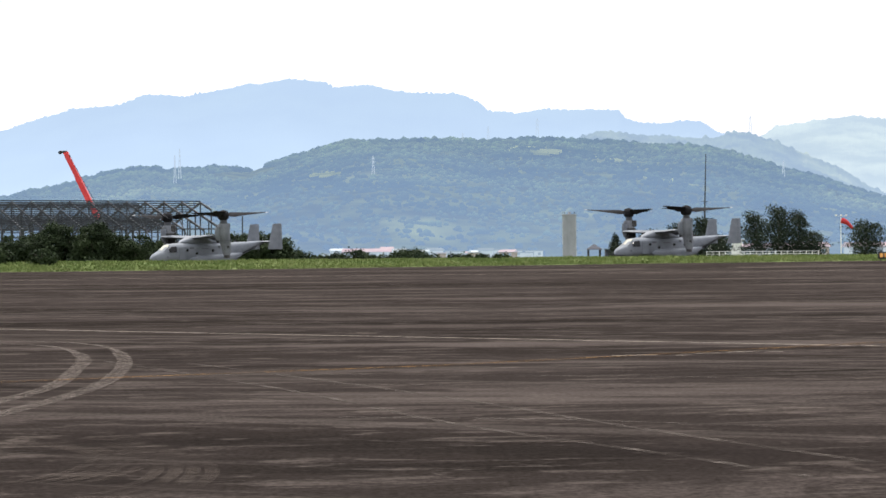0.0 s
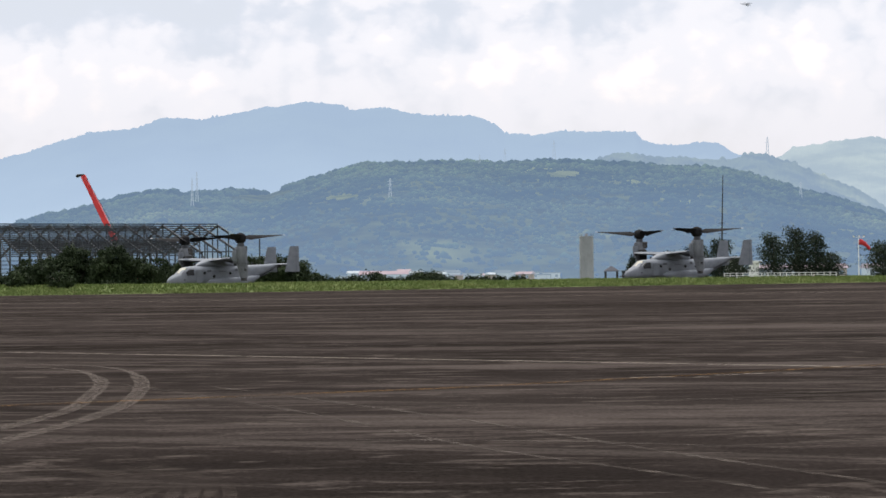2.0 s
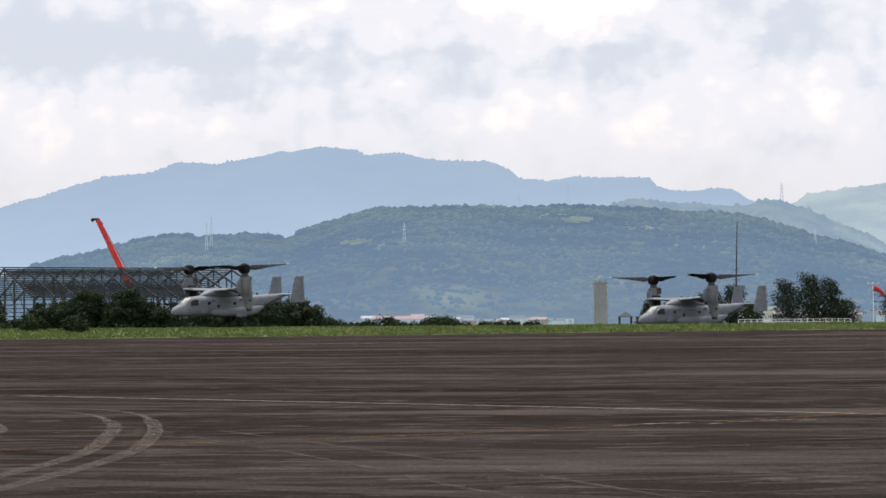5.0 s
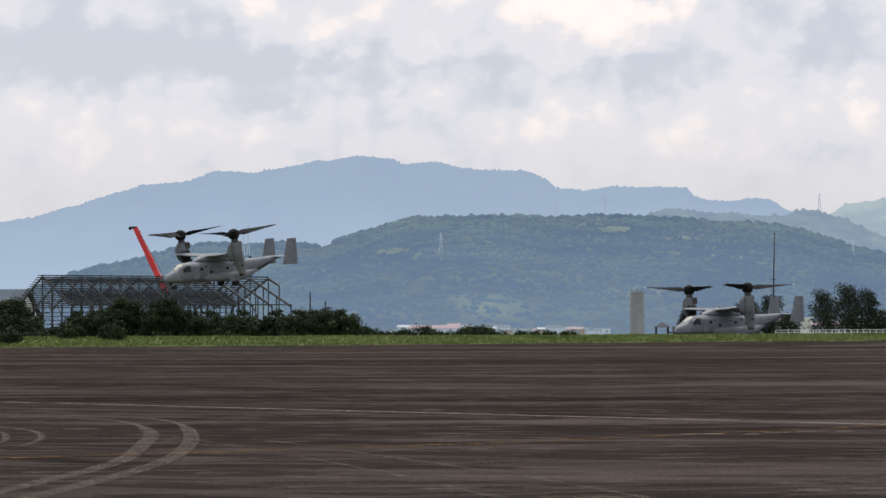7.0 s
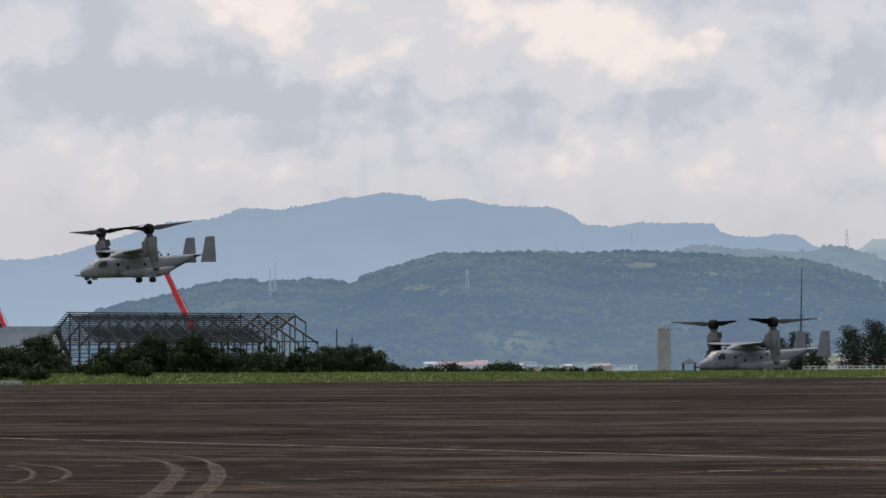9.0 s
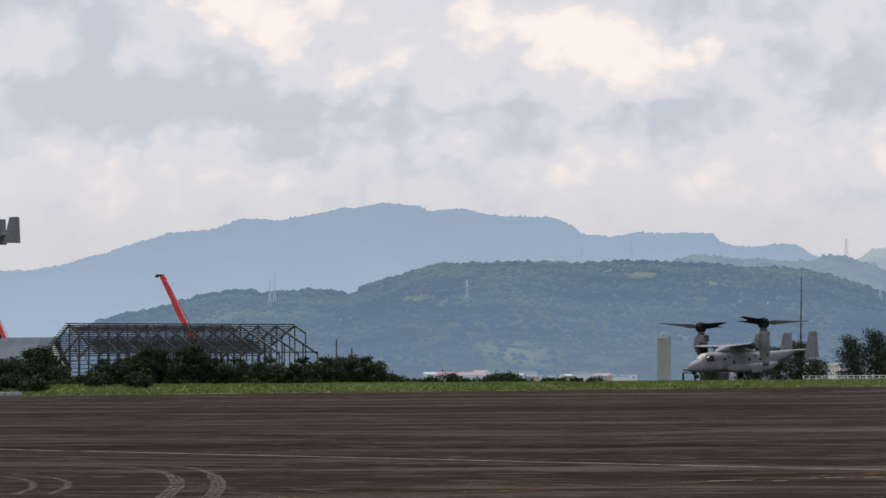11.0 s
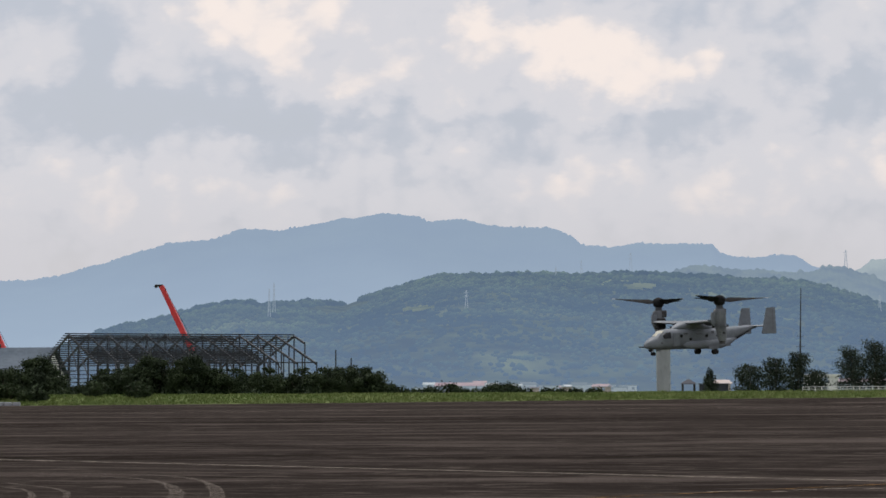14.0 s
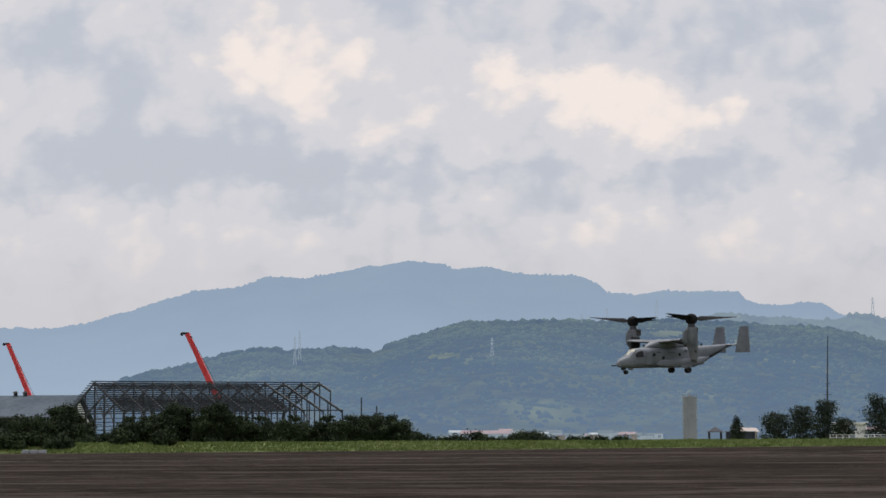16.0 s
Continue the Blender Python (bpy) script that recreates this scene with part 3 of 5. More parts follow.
def forest():
    """Tree crowns over the wooded hill."""
    rng = np.random.default_rng(11)
    kinds = [ball(s) for s in range(6)]
    n_y, n_u, _ = SLOPE.shape
    verts, faces, base = [], [], 0
    for _ in range(26000):
        j = min(n_y - 14, int((n_y - 13) * rng.random() ** 0.75)) if rng.random() < 0.8 else rng.integers(n_y - 19, n_y - 12)
        i = rng.integers(0, n_u - 1)
        t, s = rng.random(), rng.random()
        p = SLOPE[j, i] * (1 - t) + SLOPE[j, i + 1] * t
        p = p * (1 - s) + SLOPE[min(j + 1, n_y - 1), i] * s
        if noise.noise((p[0] * 0.008, p[1] * 0.003, 3.0)) > 0.42:
            continue
        size = rng.choice([0.7, 1.0, 1.0, 1.35]) * rng.uniform(1.2, 2.6) * (0.35 + 0.7 * (p[1] / 2000)) * (1.35 if j >= n_y - 19 else 1.0)
        v, f = kinds[rng.integers(0, 6)]
        a = rng.uniform(0, 6.28)
        turn = np.array([[math.cos(a), -math.sin(a), 0], [math.sin(a), math.cos(a), 0], [0, 0, 1]])
        q = v @ turn.T * np.array([1.15, 1.15, rng.uniform(0.7, 1.15)]) * size + p + np.array([0, 0, size * 0.3])
        verts.append(q)
        faces.append(f + base)
        base += len(q)
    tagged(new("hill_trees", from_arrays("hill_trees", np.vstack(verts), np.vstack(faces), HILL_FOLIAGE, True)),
           "dense tropical woodland covering the hill, haze painted in as glow", "woodland", kind="stuff")


forest()


def on_hill(u, v):
    """The point of the wooded hill seen at bearing u and slope v from the airfield."""
    i = int(round((u - HILL[0][0]) / (HILL[-1][0] - HILL[0][0]) * (SLOPE.shape[1] - 1)))
    for q in SLOPE[:, i]:
        if (q[2] - 1.6) / q[1] >= v:
            return q
    return SLOPE[-14, i]


def clearing(u_mid, slope, u_half, v_half, seed):
    """A light grassy clearing lying on the wooded hill."""
    n_y, n_u, _ = SLOPE.shape
    verts, faces = [], []
    for j in range(n_y - 14):
        for i in range(n_u - 1):
            c = SLOPE[j, i]
            du, dv = (c[0] / c[1] - u_mid) / u_half, ((c[2] - 1.6) / c[1] - slope) / v_half
            if du * du + dv * dv + 0.5 * noise.noise((i * 0.4, j * 0.6, seed)) < 0.8:
                n = len(verts)
                verts += [SLOPE[j + b, i + a] + np.array([0, 0, 4.2]) for a, b in ((0, 0), (1, 0), (1, 1), (0, 1))]
                faces.append((n, n + 1, n + 2, n + 3))
    if faces:
        tagged(new("clearing", from_arrays("clearing", verts, faces, CLEARING)), "pale grassy clearing on the wooded hill", "clearing", kind="structure")


for row in ((0.051, 0.0472, 0.009, 0.0019, 1.0), (-0.058, 0.036, 0.010, 0.0016, 2.0)):
    clearing(*row)


# ---- plants ----
def leaves(rng, lumps, count, size, flat=0.6, loose=0.28):
    """Many small bent leaf sprays over a set of lumps (centre, radii)."""
    verts, faces = [], []
    weight = np.array([r[0] * r[2] for _, r in lumps])
    weight = weight / weight.sum()
    for _ in range(count):
        c, r = lumps[rng.choice(len(lumps), p=weight)]
        d = rng.normal(size=3)
        d /= np.linalg.norm(d)
        k = 0.98 - 0.42 * rng.random() ** 1.6 + 0.10 * rng.random() ** 3
        p = np.array(c) + d * np.array(r) * k + rng.normal(0, loose, 3) * np.array(r)
        if p[2] < 0.02:
            p[2] = rng.uniform(0.02, 0.5)
        a = np.cross(d, rng.normal(size=3)) + rng.normal(0, flat * 0.6, 3)
        a /= np.linalg.norm(a)
        b = np.cross(a, d + rng.normal(0, flat, 3))
        b /= np.linalg.norm(b) + 1e-6
        s = size * rng.uniform(0.6, 1.5)
        n = len(verts)
        verts += [p - a * s, p + b * s * 0.85 + d * s * 0.2, p + a * s, p - b * s * 0.85 - d * s * 0.12]
        faces += [(n, n + 1, n + 2), (n, n + 2, n + 3)]
    return verts, faces


def bush(seed, wide, tall, label):
    rng = np.random.default_rng(seed)
    root = thing("bush", Matrix(), label, "bush", "bushes along the taxiway")
    bm = bmesh.new()
    for _ in range(5):
        a = rng.uniform(0, 6.28)
        tube(bm, (rng.normal(0, 0.15), rng.normal(0, 0.15), 0), (math.cos(a) * wide * 0.3, math.sin(a) * wide * 0.3, tall * 0.6), 0.07, 0.02, 5)
    part("stems", bm, BARK, root)
    lumps = []
    for _ in range(64):
        x, y = rng.uniform(-0.5, 0.5, 2) * wide * 0.86
        dome = math.sqrt(max(0.08, 1 - (x / (wide * 0.56)) ** 2 - 0.5 * (y / (wide * 0.56)) ** 2))
        r = wide * rng.uniform(0.07, 0.15)
        h = max(r * 0.6, tall * dome * rng.random() ** 0.7 - r * 0.6)
        lumps.append(((x, y * 0.7, h), (r, r, r * rng.uniform(0.6, 0.85))))
    v, f = leaves(rng, lumps, int(5200 * wide * tall / 14), 0.11)
    crown = new("crown", from_arrays("crown", v, f, LEAF))
    crown.parent = root
    return root


def tree(seed, tall, wide, label, shape="round", mat=None, foot=0.12):
    rng = np.random.default_rng(seed)
    root = thing("tree", Matrix(), label, "tree", "trees behind the taxiway")
    bm = bmesh.new()
    tube(bm, (0, 0, 0), (0.15, 0, tall * 0.55), tall * 0.022, tall * 0.012, 7)
    tube(bm, (0.15, 0, tall * 0.55), (0.0, 0.1, tall * 0.95), tall * 0.012, 0.02, 6)
    lumps = []
    n = 26
    for i in range(n):
        k = foot + (1 - foot) * (i + 0.5) / n
        a = i * 2.4 + rng.uniform(-0.5, 0.5)
        if shape == "cone":
            r = wide * 0.5 * (1 - k) ** 0.8 + 0.15
        else:
            r = wide * 0.5 * math.sqrt(max(0.04, math.sin(math.pi * min(1, 0.10 + 0.80 * k)))) * rng.uniform(0.6, 1.15)
        q = (math.cos(a) * r * 0.6, math.sin(a) * r * 0.6, tall * k * 0.96)
        tube(bm, (0.1, 0, max(0.2, q[2] - 0.35 * r)), q, 0.05, 0.015, 4)
        lumps.append((q, (r * 0.42 + 0.2, r * 0.42 + 0.2, tall * 0.06 * rng.uniform(0.8, 1.6))))
    part("trunk", bm, BARK, root)
    v, f = leaves(rng, lumps, int(1100 * tall * wide / 10) + 800, 0.115, 0.6, 0.40)
    crown = new("crown", from_arrays("crown", v, f, mat or LEAF_TREE))
    crown.parent = root
    return root


def plants():
    rng = np.random.default_rng(3)
    kinds = [bush(21, 7.5, 6.7, "dense dark green bush behind the grass bank"), bush(22, 8.5, 5.8, "dense dark green bush behind the grass bank"),
             bush(23, 6.5, 4.9, "rounded dark green bush behind the grass bank"), bush(24, 6.0, 2.9, "low dark green bush behind the grass bank"),
             bush(25, 3.4, 2.0, "small low bush by the grass bank")]
    rows = []
    for x in (-88, -84, -80.5, -77, -73.5, -70.5):
        rows.append((int(rng.integers(0, 2)), x, 284 + rng.uniform(-4, 4)))
    for x, kind in ((-68, 2), (-65.8, 3), (-63.2, 3), (-61, 2), (-58, 1), (-55, 0), (-51.5, 1), (-48.5, 0), (-45.5, 2), (-42.8, 2), (-40, 3), (-37.6, 2), (-35, 3),
                    (-32.6, 2), (-29.6, 2), (-26.8, 1), (-23.8, 2), (-20.4, 3), (-17.4, 4), (-15.4, 4), (-13, 3), (-10.4, 4), (-8, 4), (-5.2, 3), (-4.4, 3), (-1.6, 4), (1.6, 4), (2.9, 4),
                    (5.6, 4), (8.4, 4)):
        rows.append((kind, x, 286 + rng.uniform(-3, 5)))
    for x, kind in ((-72, 3), (-67, 4), (-62, 4), (-59.5, 3), (-47, 4), (-38, 4), (-30, 4)):
        rows.append((kind, x, 262 + rng.uniform(-2, 3) + 10 * (x > -50)))
    for x, kind in ((-76, 3), (-72, 3), (-68.5, 4), (-66, 4), (-63.5, 3), (-60.5, 4), (-58, 4), (-55, 4), (-49, 4), (-44, 4)):
        rows.append((kind, x, EDGE + 5.5 + rng.uniform(-1.5, 2) + (3 if x > -52 else 0)))
    used = set()
    for kind, x, y in rows:
        m = pose(x, y, max(-0.06, mound(x, y)) - 0.04, 0, 0, rng.uniform(0, 360))
        if kind not in used:
            used.add(kind)
            kinds[kind].matrix_basis = m
        else:
            copy_thing(kinds[kind], m)
    tree(31, 4.6, 2.6, "small dark conical conifer behind the taxiway", "cone").matrix_basis = pose(28.0, 330, -0.06)
    tree(32, 5.4, 5.6, "dark green feathery tree behind the taxiway").matrix_basis = pose(34.3, 330, -0.06)
    tree(33, 6.6, 5.2, "tall dark green feathery tree behind the taxiway").matrix_basis = pose(39.6, 340, -0.06)
    tree(34, 7.2, 5.0, "tall dark green feathery tree behind the taxiway").matrix_basis = pose(42.0, 330, -0.06)
    tree(35, 4.4, 4.6, "dark green feathery tree behind the taxiway").matrix_basis = pose(45.2, 331, -0.06)
    tree(36, 8.2, 6.0, "large dark feathery tree by the white fence").matrix_basis = pose(53.8, 350, -0.06)
    tree(37, 9.4, 5.4, "tall dark feathery tree by the white fence").matrix_basis = pose(57.8, 351, -0.06)
    tree(38, 8.6, 4.8, "tall dark feathery tree by the white fence").matrix_basis = pose(61.0, 350, -0.06)
    tree(39, 5.0, 5.0, "dark feathery tree by the white fence").matrix_basis = pose(63.6, 350, -0.06)
    tree(40, 6.2, 6.8, "spreading open-crowned tree beside the windsock").matrix_basis = pose(66.6, 320, -0.06)


plants()


# ---- steel hangar frame and its surroundings ----
def hangar():
    root = thing("hangar_frame", Matrix(), "unfinished steel hangar frame with bare purlins behind the bushes", "hangar frame")
    a, c = Vector((0.90, 0.436, 0)), Vector((0.436, -0.90, 0))
    p0, high, low, half = Vector((-93.0, 402, 0)), 12.7, 6.6, 25.0
    count, step = 13, 3.95
    for i in range(count):
        q = p0 + a * step * i
        top, near, far = q + Vector((0, 0, high)), q + c * half + Vector((0, 0, low)), q - c * half + Vector((0, 0, low))
        bm = bmesh.new()
        ends = i == count - 1
        bar(bm, top, q + c * half * 0.27 + Vector((0, 0, high - 0.27 * (high - low))) if ends else near, 0.22, 0.42)
        truss = part("portal_frame", bm, STEEL, root)
        bm = bmesh.new()
        bar(bm, top, far, 0.22, 0.42)
        part("rafter", bm, STEEL, truss)
        for k in (0.27, -0.33, -0.66, -1.0, 0.0) if ends else (0.33, 0.66, 1.0, -0.33, -0.66, -1.0, 0.0):
            foot = q + c * half * k
            bm = bmesh.new()
            bar(bm, foot, foot + Vector((0, 0, high - abs(k) * (high - low) - 0.15)), 0.24, 0.3)
            part("post", bm, STEEL, truss)
        if i % 2 == 0 and not ends:
            bm = bmesh.new()
            bar(bm, q + c * half * 0.33 + Vector((0, 0, 5.2)), q + Vector((0, 0, high - 0.6)), 0.16)
            part("brace", bm, STEEL, truss)
            bm = bmesh.new()
            bar(bm, q + c * half * 0.66 + Vector((0, 0, 4.4)), q + c * half * 0.33 + Vector((0, 0, 10.2)), 0.16)
            part("brace", bm, STEEL, truss)
    length = a * step * (count - 1)
    for side in (1, -1):
        for j in range(16):
            k = j / 15
            s = p0 + c * half * k * side + Vector((0, 0, high - k * (high - low) + 0.3))
            reach = length if j == 0 or side < 0 else length * 0.92 if j == 15 else length * 0.70
            bm = bmesh.new()
            bar(bm, s - a * 0.8, s + reach, 0.20, 0.22)
            part("purlin", bm, STEEL, root)
    for j in range(7):
        s = p0 - c * half + Vector((0, 0, 0.8 + j * 0.85))
        bm = bmesh.new()
        bar(bm, s, s + length, 0.14)
        part("girt", bm, STEEL, root)
        s = p0 + Vector((0, 0, 1.2 + j * 1.05))
        bm = bmesh.new()
        bar(bm, s - c * half * (0.98 - 0.02 * j), s + c * half * 0.25, 0.14)
        part("girt", bm, STEEL, root)


hangar()


def crane(m, label, tip, foot):
    root = thing("crane", m, label, "crane", "red cranes")
    tip, foot = Vector(tip), Vector(foot)
    way = tip - foot
    bm = bmesh.new()
    bar(bm, foot, foot + way * 0.45, 1.7, 1.3)
    boom = part("boom", bm, RED, root)
    bm = bmesh.new()
    bar(bm, foot + way * 0.44, foot + way * 0.75, 1.5, 1.15)
    part("boom_section", bm, RED, boom)
    bm = bmesh.new()
    bar(bm, foot + way * 0.74, tip, 1.3, 1.0)
    part("boom_section", bm, RED, boom)
    bm = bmesh.new()
    box(bm, tip + Vector((-0.5, 0, 0.1)), (1.7, 0.8, 0.5), bevel=0.08)
    tube(bm, tip + Vector((-1.2, -0.3, -0.1)), tip + Vector((-1.2, 0.3, -0.1)), 0.35, n=12)
    tube(bm, tip + Vector((0.7, -0.3, -0.9)), tip + Vector((0.7, 0.3, -0.9)), 0.4, n=12)
    part("boom_head", bm, BLACK_METAL, root)
    bm = bmesh.new()
    tube(bm, tip + Vector((0.7, 0, -0.5)), foot + way * 0.25 + Vector((1.6, 0, 0)), 0.05, n=5)
    part("cable", bm, BLACK_METAL, root)
    bm = bmesh.new()
    box(bm, foot + Vector((1.5, 0, -0.4)), (5.5, 2.6, 1.8), bevel=0.15)
    part("turntable", bm, RED, root)
    bm = bmesh.new()
    box(bm, foot + Vector((1.0, 0, -foot.z + 0.95)), (9.0, 2.7, 0.8), bevel=0.1)
    part("chassis", bm, BLACK_METAL, root)
    for i in range(4):
        bm = bmesh.new()
        x = foot.x - 2.6 + i * 2.3
        tube(bm, (x, -1.4, 0.65), (x, 1.4, 0.65), 0.65, n=14)
        part("wheel", bm, TYRE, root)


crane(pose(-77.1, 452, -0.06), "red mobile crane with raised telescopic boom behind the hangar frame", (-6.6, 0, 25.0), (4.2, 0, 2.4))
crane(pose(-147.1, 562, -0.06), "red mobile crane with raised telescopic boom by the warehouse", (-7.6, 0, 28.2), (3.5, 0, 2.6))


def warehouse():
    root = thing("warehouse", pose(-150.0, 520, -0.06), "long grey-roofed warehouse beside the steel frame", "warehouse")
    bm = bmesh.new()
    loft(bm, [[(x, -16, 0), (x, -16, 4.2), (x, 0, 12.0), (x, 16, 4.2), (x, 16, 0)] for x in (-50, 25.5)])
    part("wall", bm, WHITE, root)
    for side in (-1, 1):
        bm = bmesh.new()
        loft(bm, [[(x, 0, 12.9), (x, 17.5 * side, 4.6), (x, 17.5 * side, 4.35), (x, 0, 12.6)] for x in (-51, 26.5)])
        part("roof", bm, ROOF_GREY, root)
    for x in (9.0, 11.5):
        bm = bmesh.new()
        tube(bm, (x, 0, 12.7), (x, 0, 13.5), 0.5, n=10)
        tube(bm, (x, 0, 13.5), (x, 0, 14.0), 0.75, 0.3, n=10)
        part("roof_vent", bm, BLACK_METAL, root)


warehouse()


def pole(x, y, tall, label):
    root = thing("pole", pose(x, y, -0.06), label, "pole", "poles by the hangar frame")
    bm = bmesh.new()
    tube(bm, (0, 0, 0), (0, 0, tall), 0.14, 0.10, 8)
    part("shaft", bm, BLACK_METAL, root)
    bm = bmesh.new()
    box(bm, (0, 0, 0.1), (0.5, 0.5, 0.2), bevel=0.03)
    part("base", bm, CONCRETE, root)


for x, tall in ((-32.5, 8.1), (-30.0, 6.7), (-27.4, 4.9)):
    pole(x, 330, tall, "slim dark upright pole behind the bushes")


def silo():
    root = thing("water_tank", pose(31.1, 500, -0.06), "tall weathered concrete water tank tower", "water tank")
    bm = bmesh.new()
    tube(bm, (0, 0, 0), (0, 0, 10.9), 1.72, n=28)
    part("shaft", bm, CONCRETE, root, smooth=True)
    for z in (2.6, 5.4, 8.2):
        bm = bmesh.new()
        tube(bm, (0, 0, z), (0, 0, z + 0.09), 1.75, n=28)
        part("joint_band", bm, CONCRETE, root)
    bm = bmesh.new()
    tube(bm, (0, 0, 10.9), (0, 0, 11.15), 1.86, 1.80, n=28)
    part("lid", bm, CONCRETE, root)
    bm = bmesh.new()
    tube(bm, (0, 0, 11.1), (0, 0, 11.8), 0.45, 0.35, n=10)
    part("hatch", bm, CONCRETE, root)
    for i in range(8):
        a = i * math.pi / 4
        bm = bmesh.new()
        bar(bm, (1.7 * math.cos(a), 1.7 * math.sin(a), 11.1), (1.7 * math.cos(a), 1.7 * math.sin(a), 11.75), 0.06)
        part("rail_post", bm, STEEL, root)


silo()


def mast():
    root = thing("radio_mast", pose(45.0, 350, -0.06), "slender dark radio mast with small cross arms", "radio mast")
    bm = bmesh.new()
    tube(bm, (0, 0, 0), (0.1, 0, 9.0), 0.17, 0.14, 8)
    tube(bm, (0.1, 0, 9.0), (0.36, 0, 18.5), 0.13, 0.06, 8)
    part("shaft", bm, BLACK_METAL, root)
    for z, r in ((8.5, 0.7), (10.3, 0.55)):
        bm = bmesh.new()
        bar(bm, (0.1 - r, 0, z), (0.1 + r, 0, z), 0.07)
        part("cross_arm", bm, BLACK_METAL, root)


mast()


def fence():
    root = thing("fence", pose(0, 300, -0.06), "white slatted airfield fence on a low white wall", "fence")
    x0, x1 = 38.9, 55.4
    n = 18
    for i in range(n + 1):
        x = x0 + (x1 - x0) * i / n
        bm = bmesh.new()
        bar(bm, (x, 0, 0), (x, 0, 1.70), 0.10)
        part("post", bm, WHITE, root)
        if i < n:
            bm = bmesh.new()
            box(bm, (x + 0.46, 0, 0.55), (0.66, 0.12, 1.08), bevel=0.02)
            part("panel", bm, WHITE, root)
    for z in (1.3, 1.66):
        bm = bmesh.new()
        bar(bm, (x0, 0, z), (x1, 0, z), 0.07)
        part("rail", bm, WHITE, root)


fence()


def windsock():
    root = thing("windsock", pose(58.7, 300, -0.06), "orange windsock drooping from a white lit pole", "windsock")
    bm = bmesh.new()
    tube(bm, (0, 0, 0), (0, 0, 6.6), 0.09, 0.06, 8)
    part("pole", bm, WHITE, root)
    bm = bmesh.new()
    rings = []
    for i in range(7):
        k = i / 6
        c, r = Vector((0.1 + 1.5 * k, -0.3 * k, 6.1 - 0.15 * k - 0.95 * k * k)), 0.42 - 0.2 * k
        rings.append([(c.x + 0.35 * r * s, c.y + r * q, c.z + r * s) for q, s in oval(12)])
    loft(bm, rings)
    part("sock", bm, ORANGE, root, smooth=True)
    bm = bmesh.new()
    bar(bm, (-0.7, 0, 6.75), (0.8, 0, 6.75), 0.05)
    bar(bm, (0, -0.6, 6.75), (0, 0.6, 6.75), 0.05)
    frame_part = part("light_arm", bm, WHITE, root)
    for x in (-0.7, 0.05, 0.8):
        bm = bmesh.new()
        tube(bm, (x, 0, 6.75), (x, 0, 7.0), 0.11, 0.16, 8)
        part("lamp_head", bm, WHITE, frame_part)


windsock()


def taxi_sign():
    root = thing("taxi_sign", pose(47.6, EDGE - 0.3, camber(47.6, EDGE) - 0.03), "low black airfield sign with orange marks", "airfield sign")
    bm = bmesh.new()
    box(bm, (0, 0, 0.60), (3.0, 0.25, 0.74), bevel=0.03)
    part("board", bm, SIGN_BLACK, root)
    for x in (-1.2, 0.0, 1.2):
        bm = bmesh.new()
        bar(bm, (x, 0, 0), (x, 0, 0.25), 0.09)
        part("leg", bm, BLACK_METAL, root)
    for x, wdt in ((-1.15, 0.35), (-0.7, 0.25), (-0.2, 0.5), (0.4, 0.3), (0.85, 0.35), (1.25, 0.2)):
        bm = bmesh.new()
        box(bm, (x, -0.135, 0.60), (wdt, 0.02, 0.42))
        part("mark", bm, SIGN_MARK, root)


taxi_sign()


def marker():
    root = thing("edge_marker", pose(-56.2, EDGE - 1.0, camber(-56.2, EDGE - 1.0)), "low white concrete marker block at the grass edge", "marker block")
    for x in (-0.9, 0.0, 0.9):
        bm = bmesh.new()
        box(bm, (x, 0, 0.20), (0.8, 0.4, 0.40), bevel=0.04)
        part("block", bm, CONCRETE, root)


marker()


def hut():
    root = thing("hut", pose(31.2, 420, -0.06), "small dark-roofed open shelter", "shelter")
    bm = bmesh.new()
    loft(bm, [[(-1.6 * k, -1.6 * k, z), (1.6 * k, -1.6 * k, z), (1.6 * k, 1.6 * k, z), (-1.6 * k, 1.6 * k, z)] for k, z in ((1.0, 2.3), (0.9, 2.5), (0.12, 3.4))])
    part("roof", bm, ROOF_DARK, root)
    for x in (-1.2, 1.2):
        for y in (-1.2, 1.2):
            bm = bmesh.new()
            bar(bm, (x, y, 0), (x, y, 2.4), 0.25)
            part("post", bm, BLACK_METAL, root)
    bm = bmesh.new()
    box(bm, (5.2, 0.6, 1.15), (5.8, 2.4, 2.3), bevel=0.05)
    part("side_room", bm, ROOF_DARK, root)
    bm = bmesh.new()
    box(bm, (5.2, 0.6, 2.4), (6.2, 2.9, 0.16), bevel=0.03)
    part("side_roof", bm, ROOF_GREY, root)


hut()


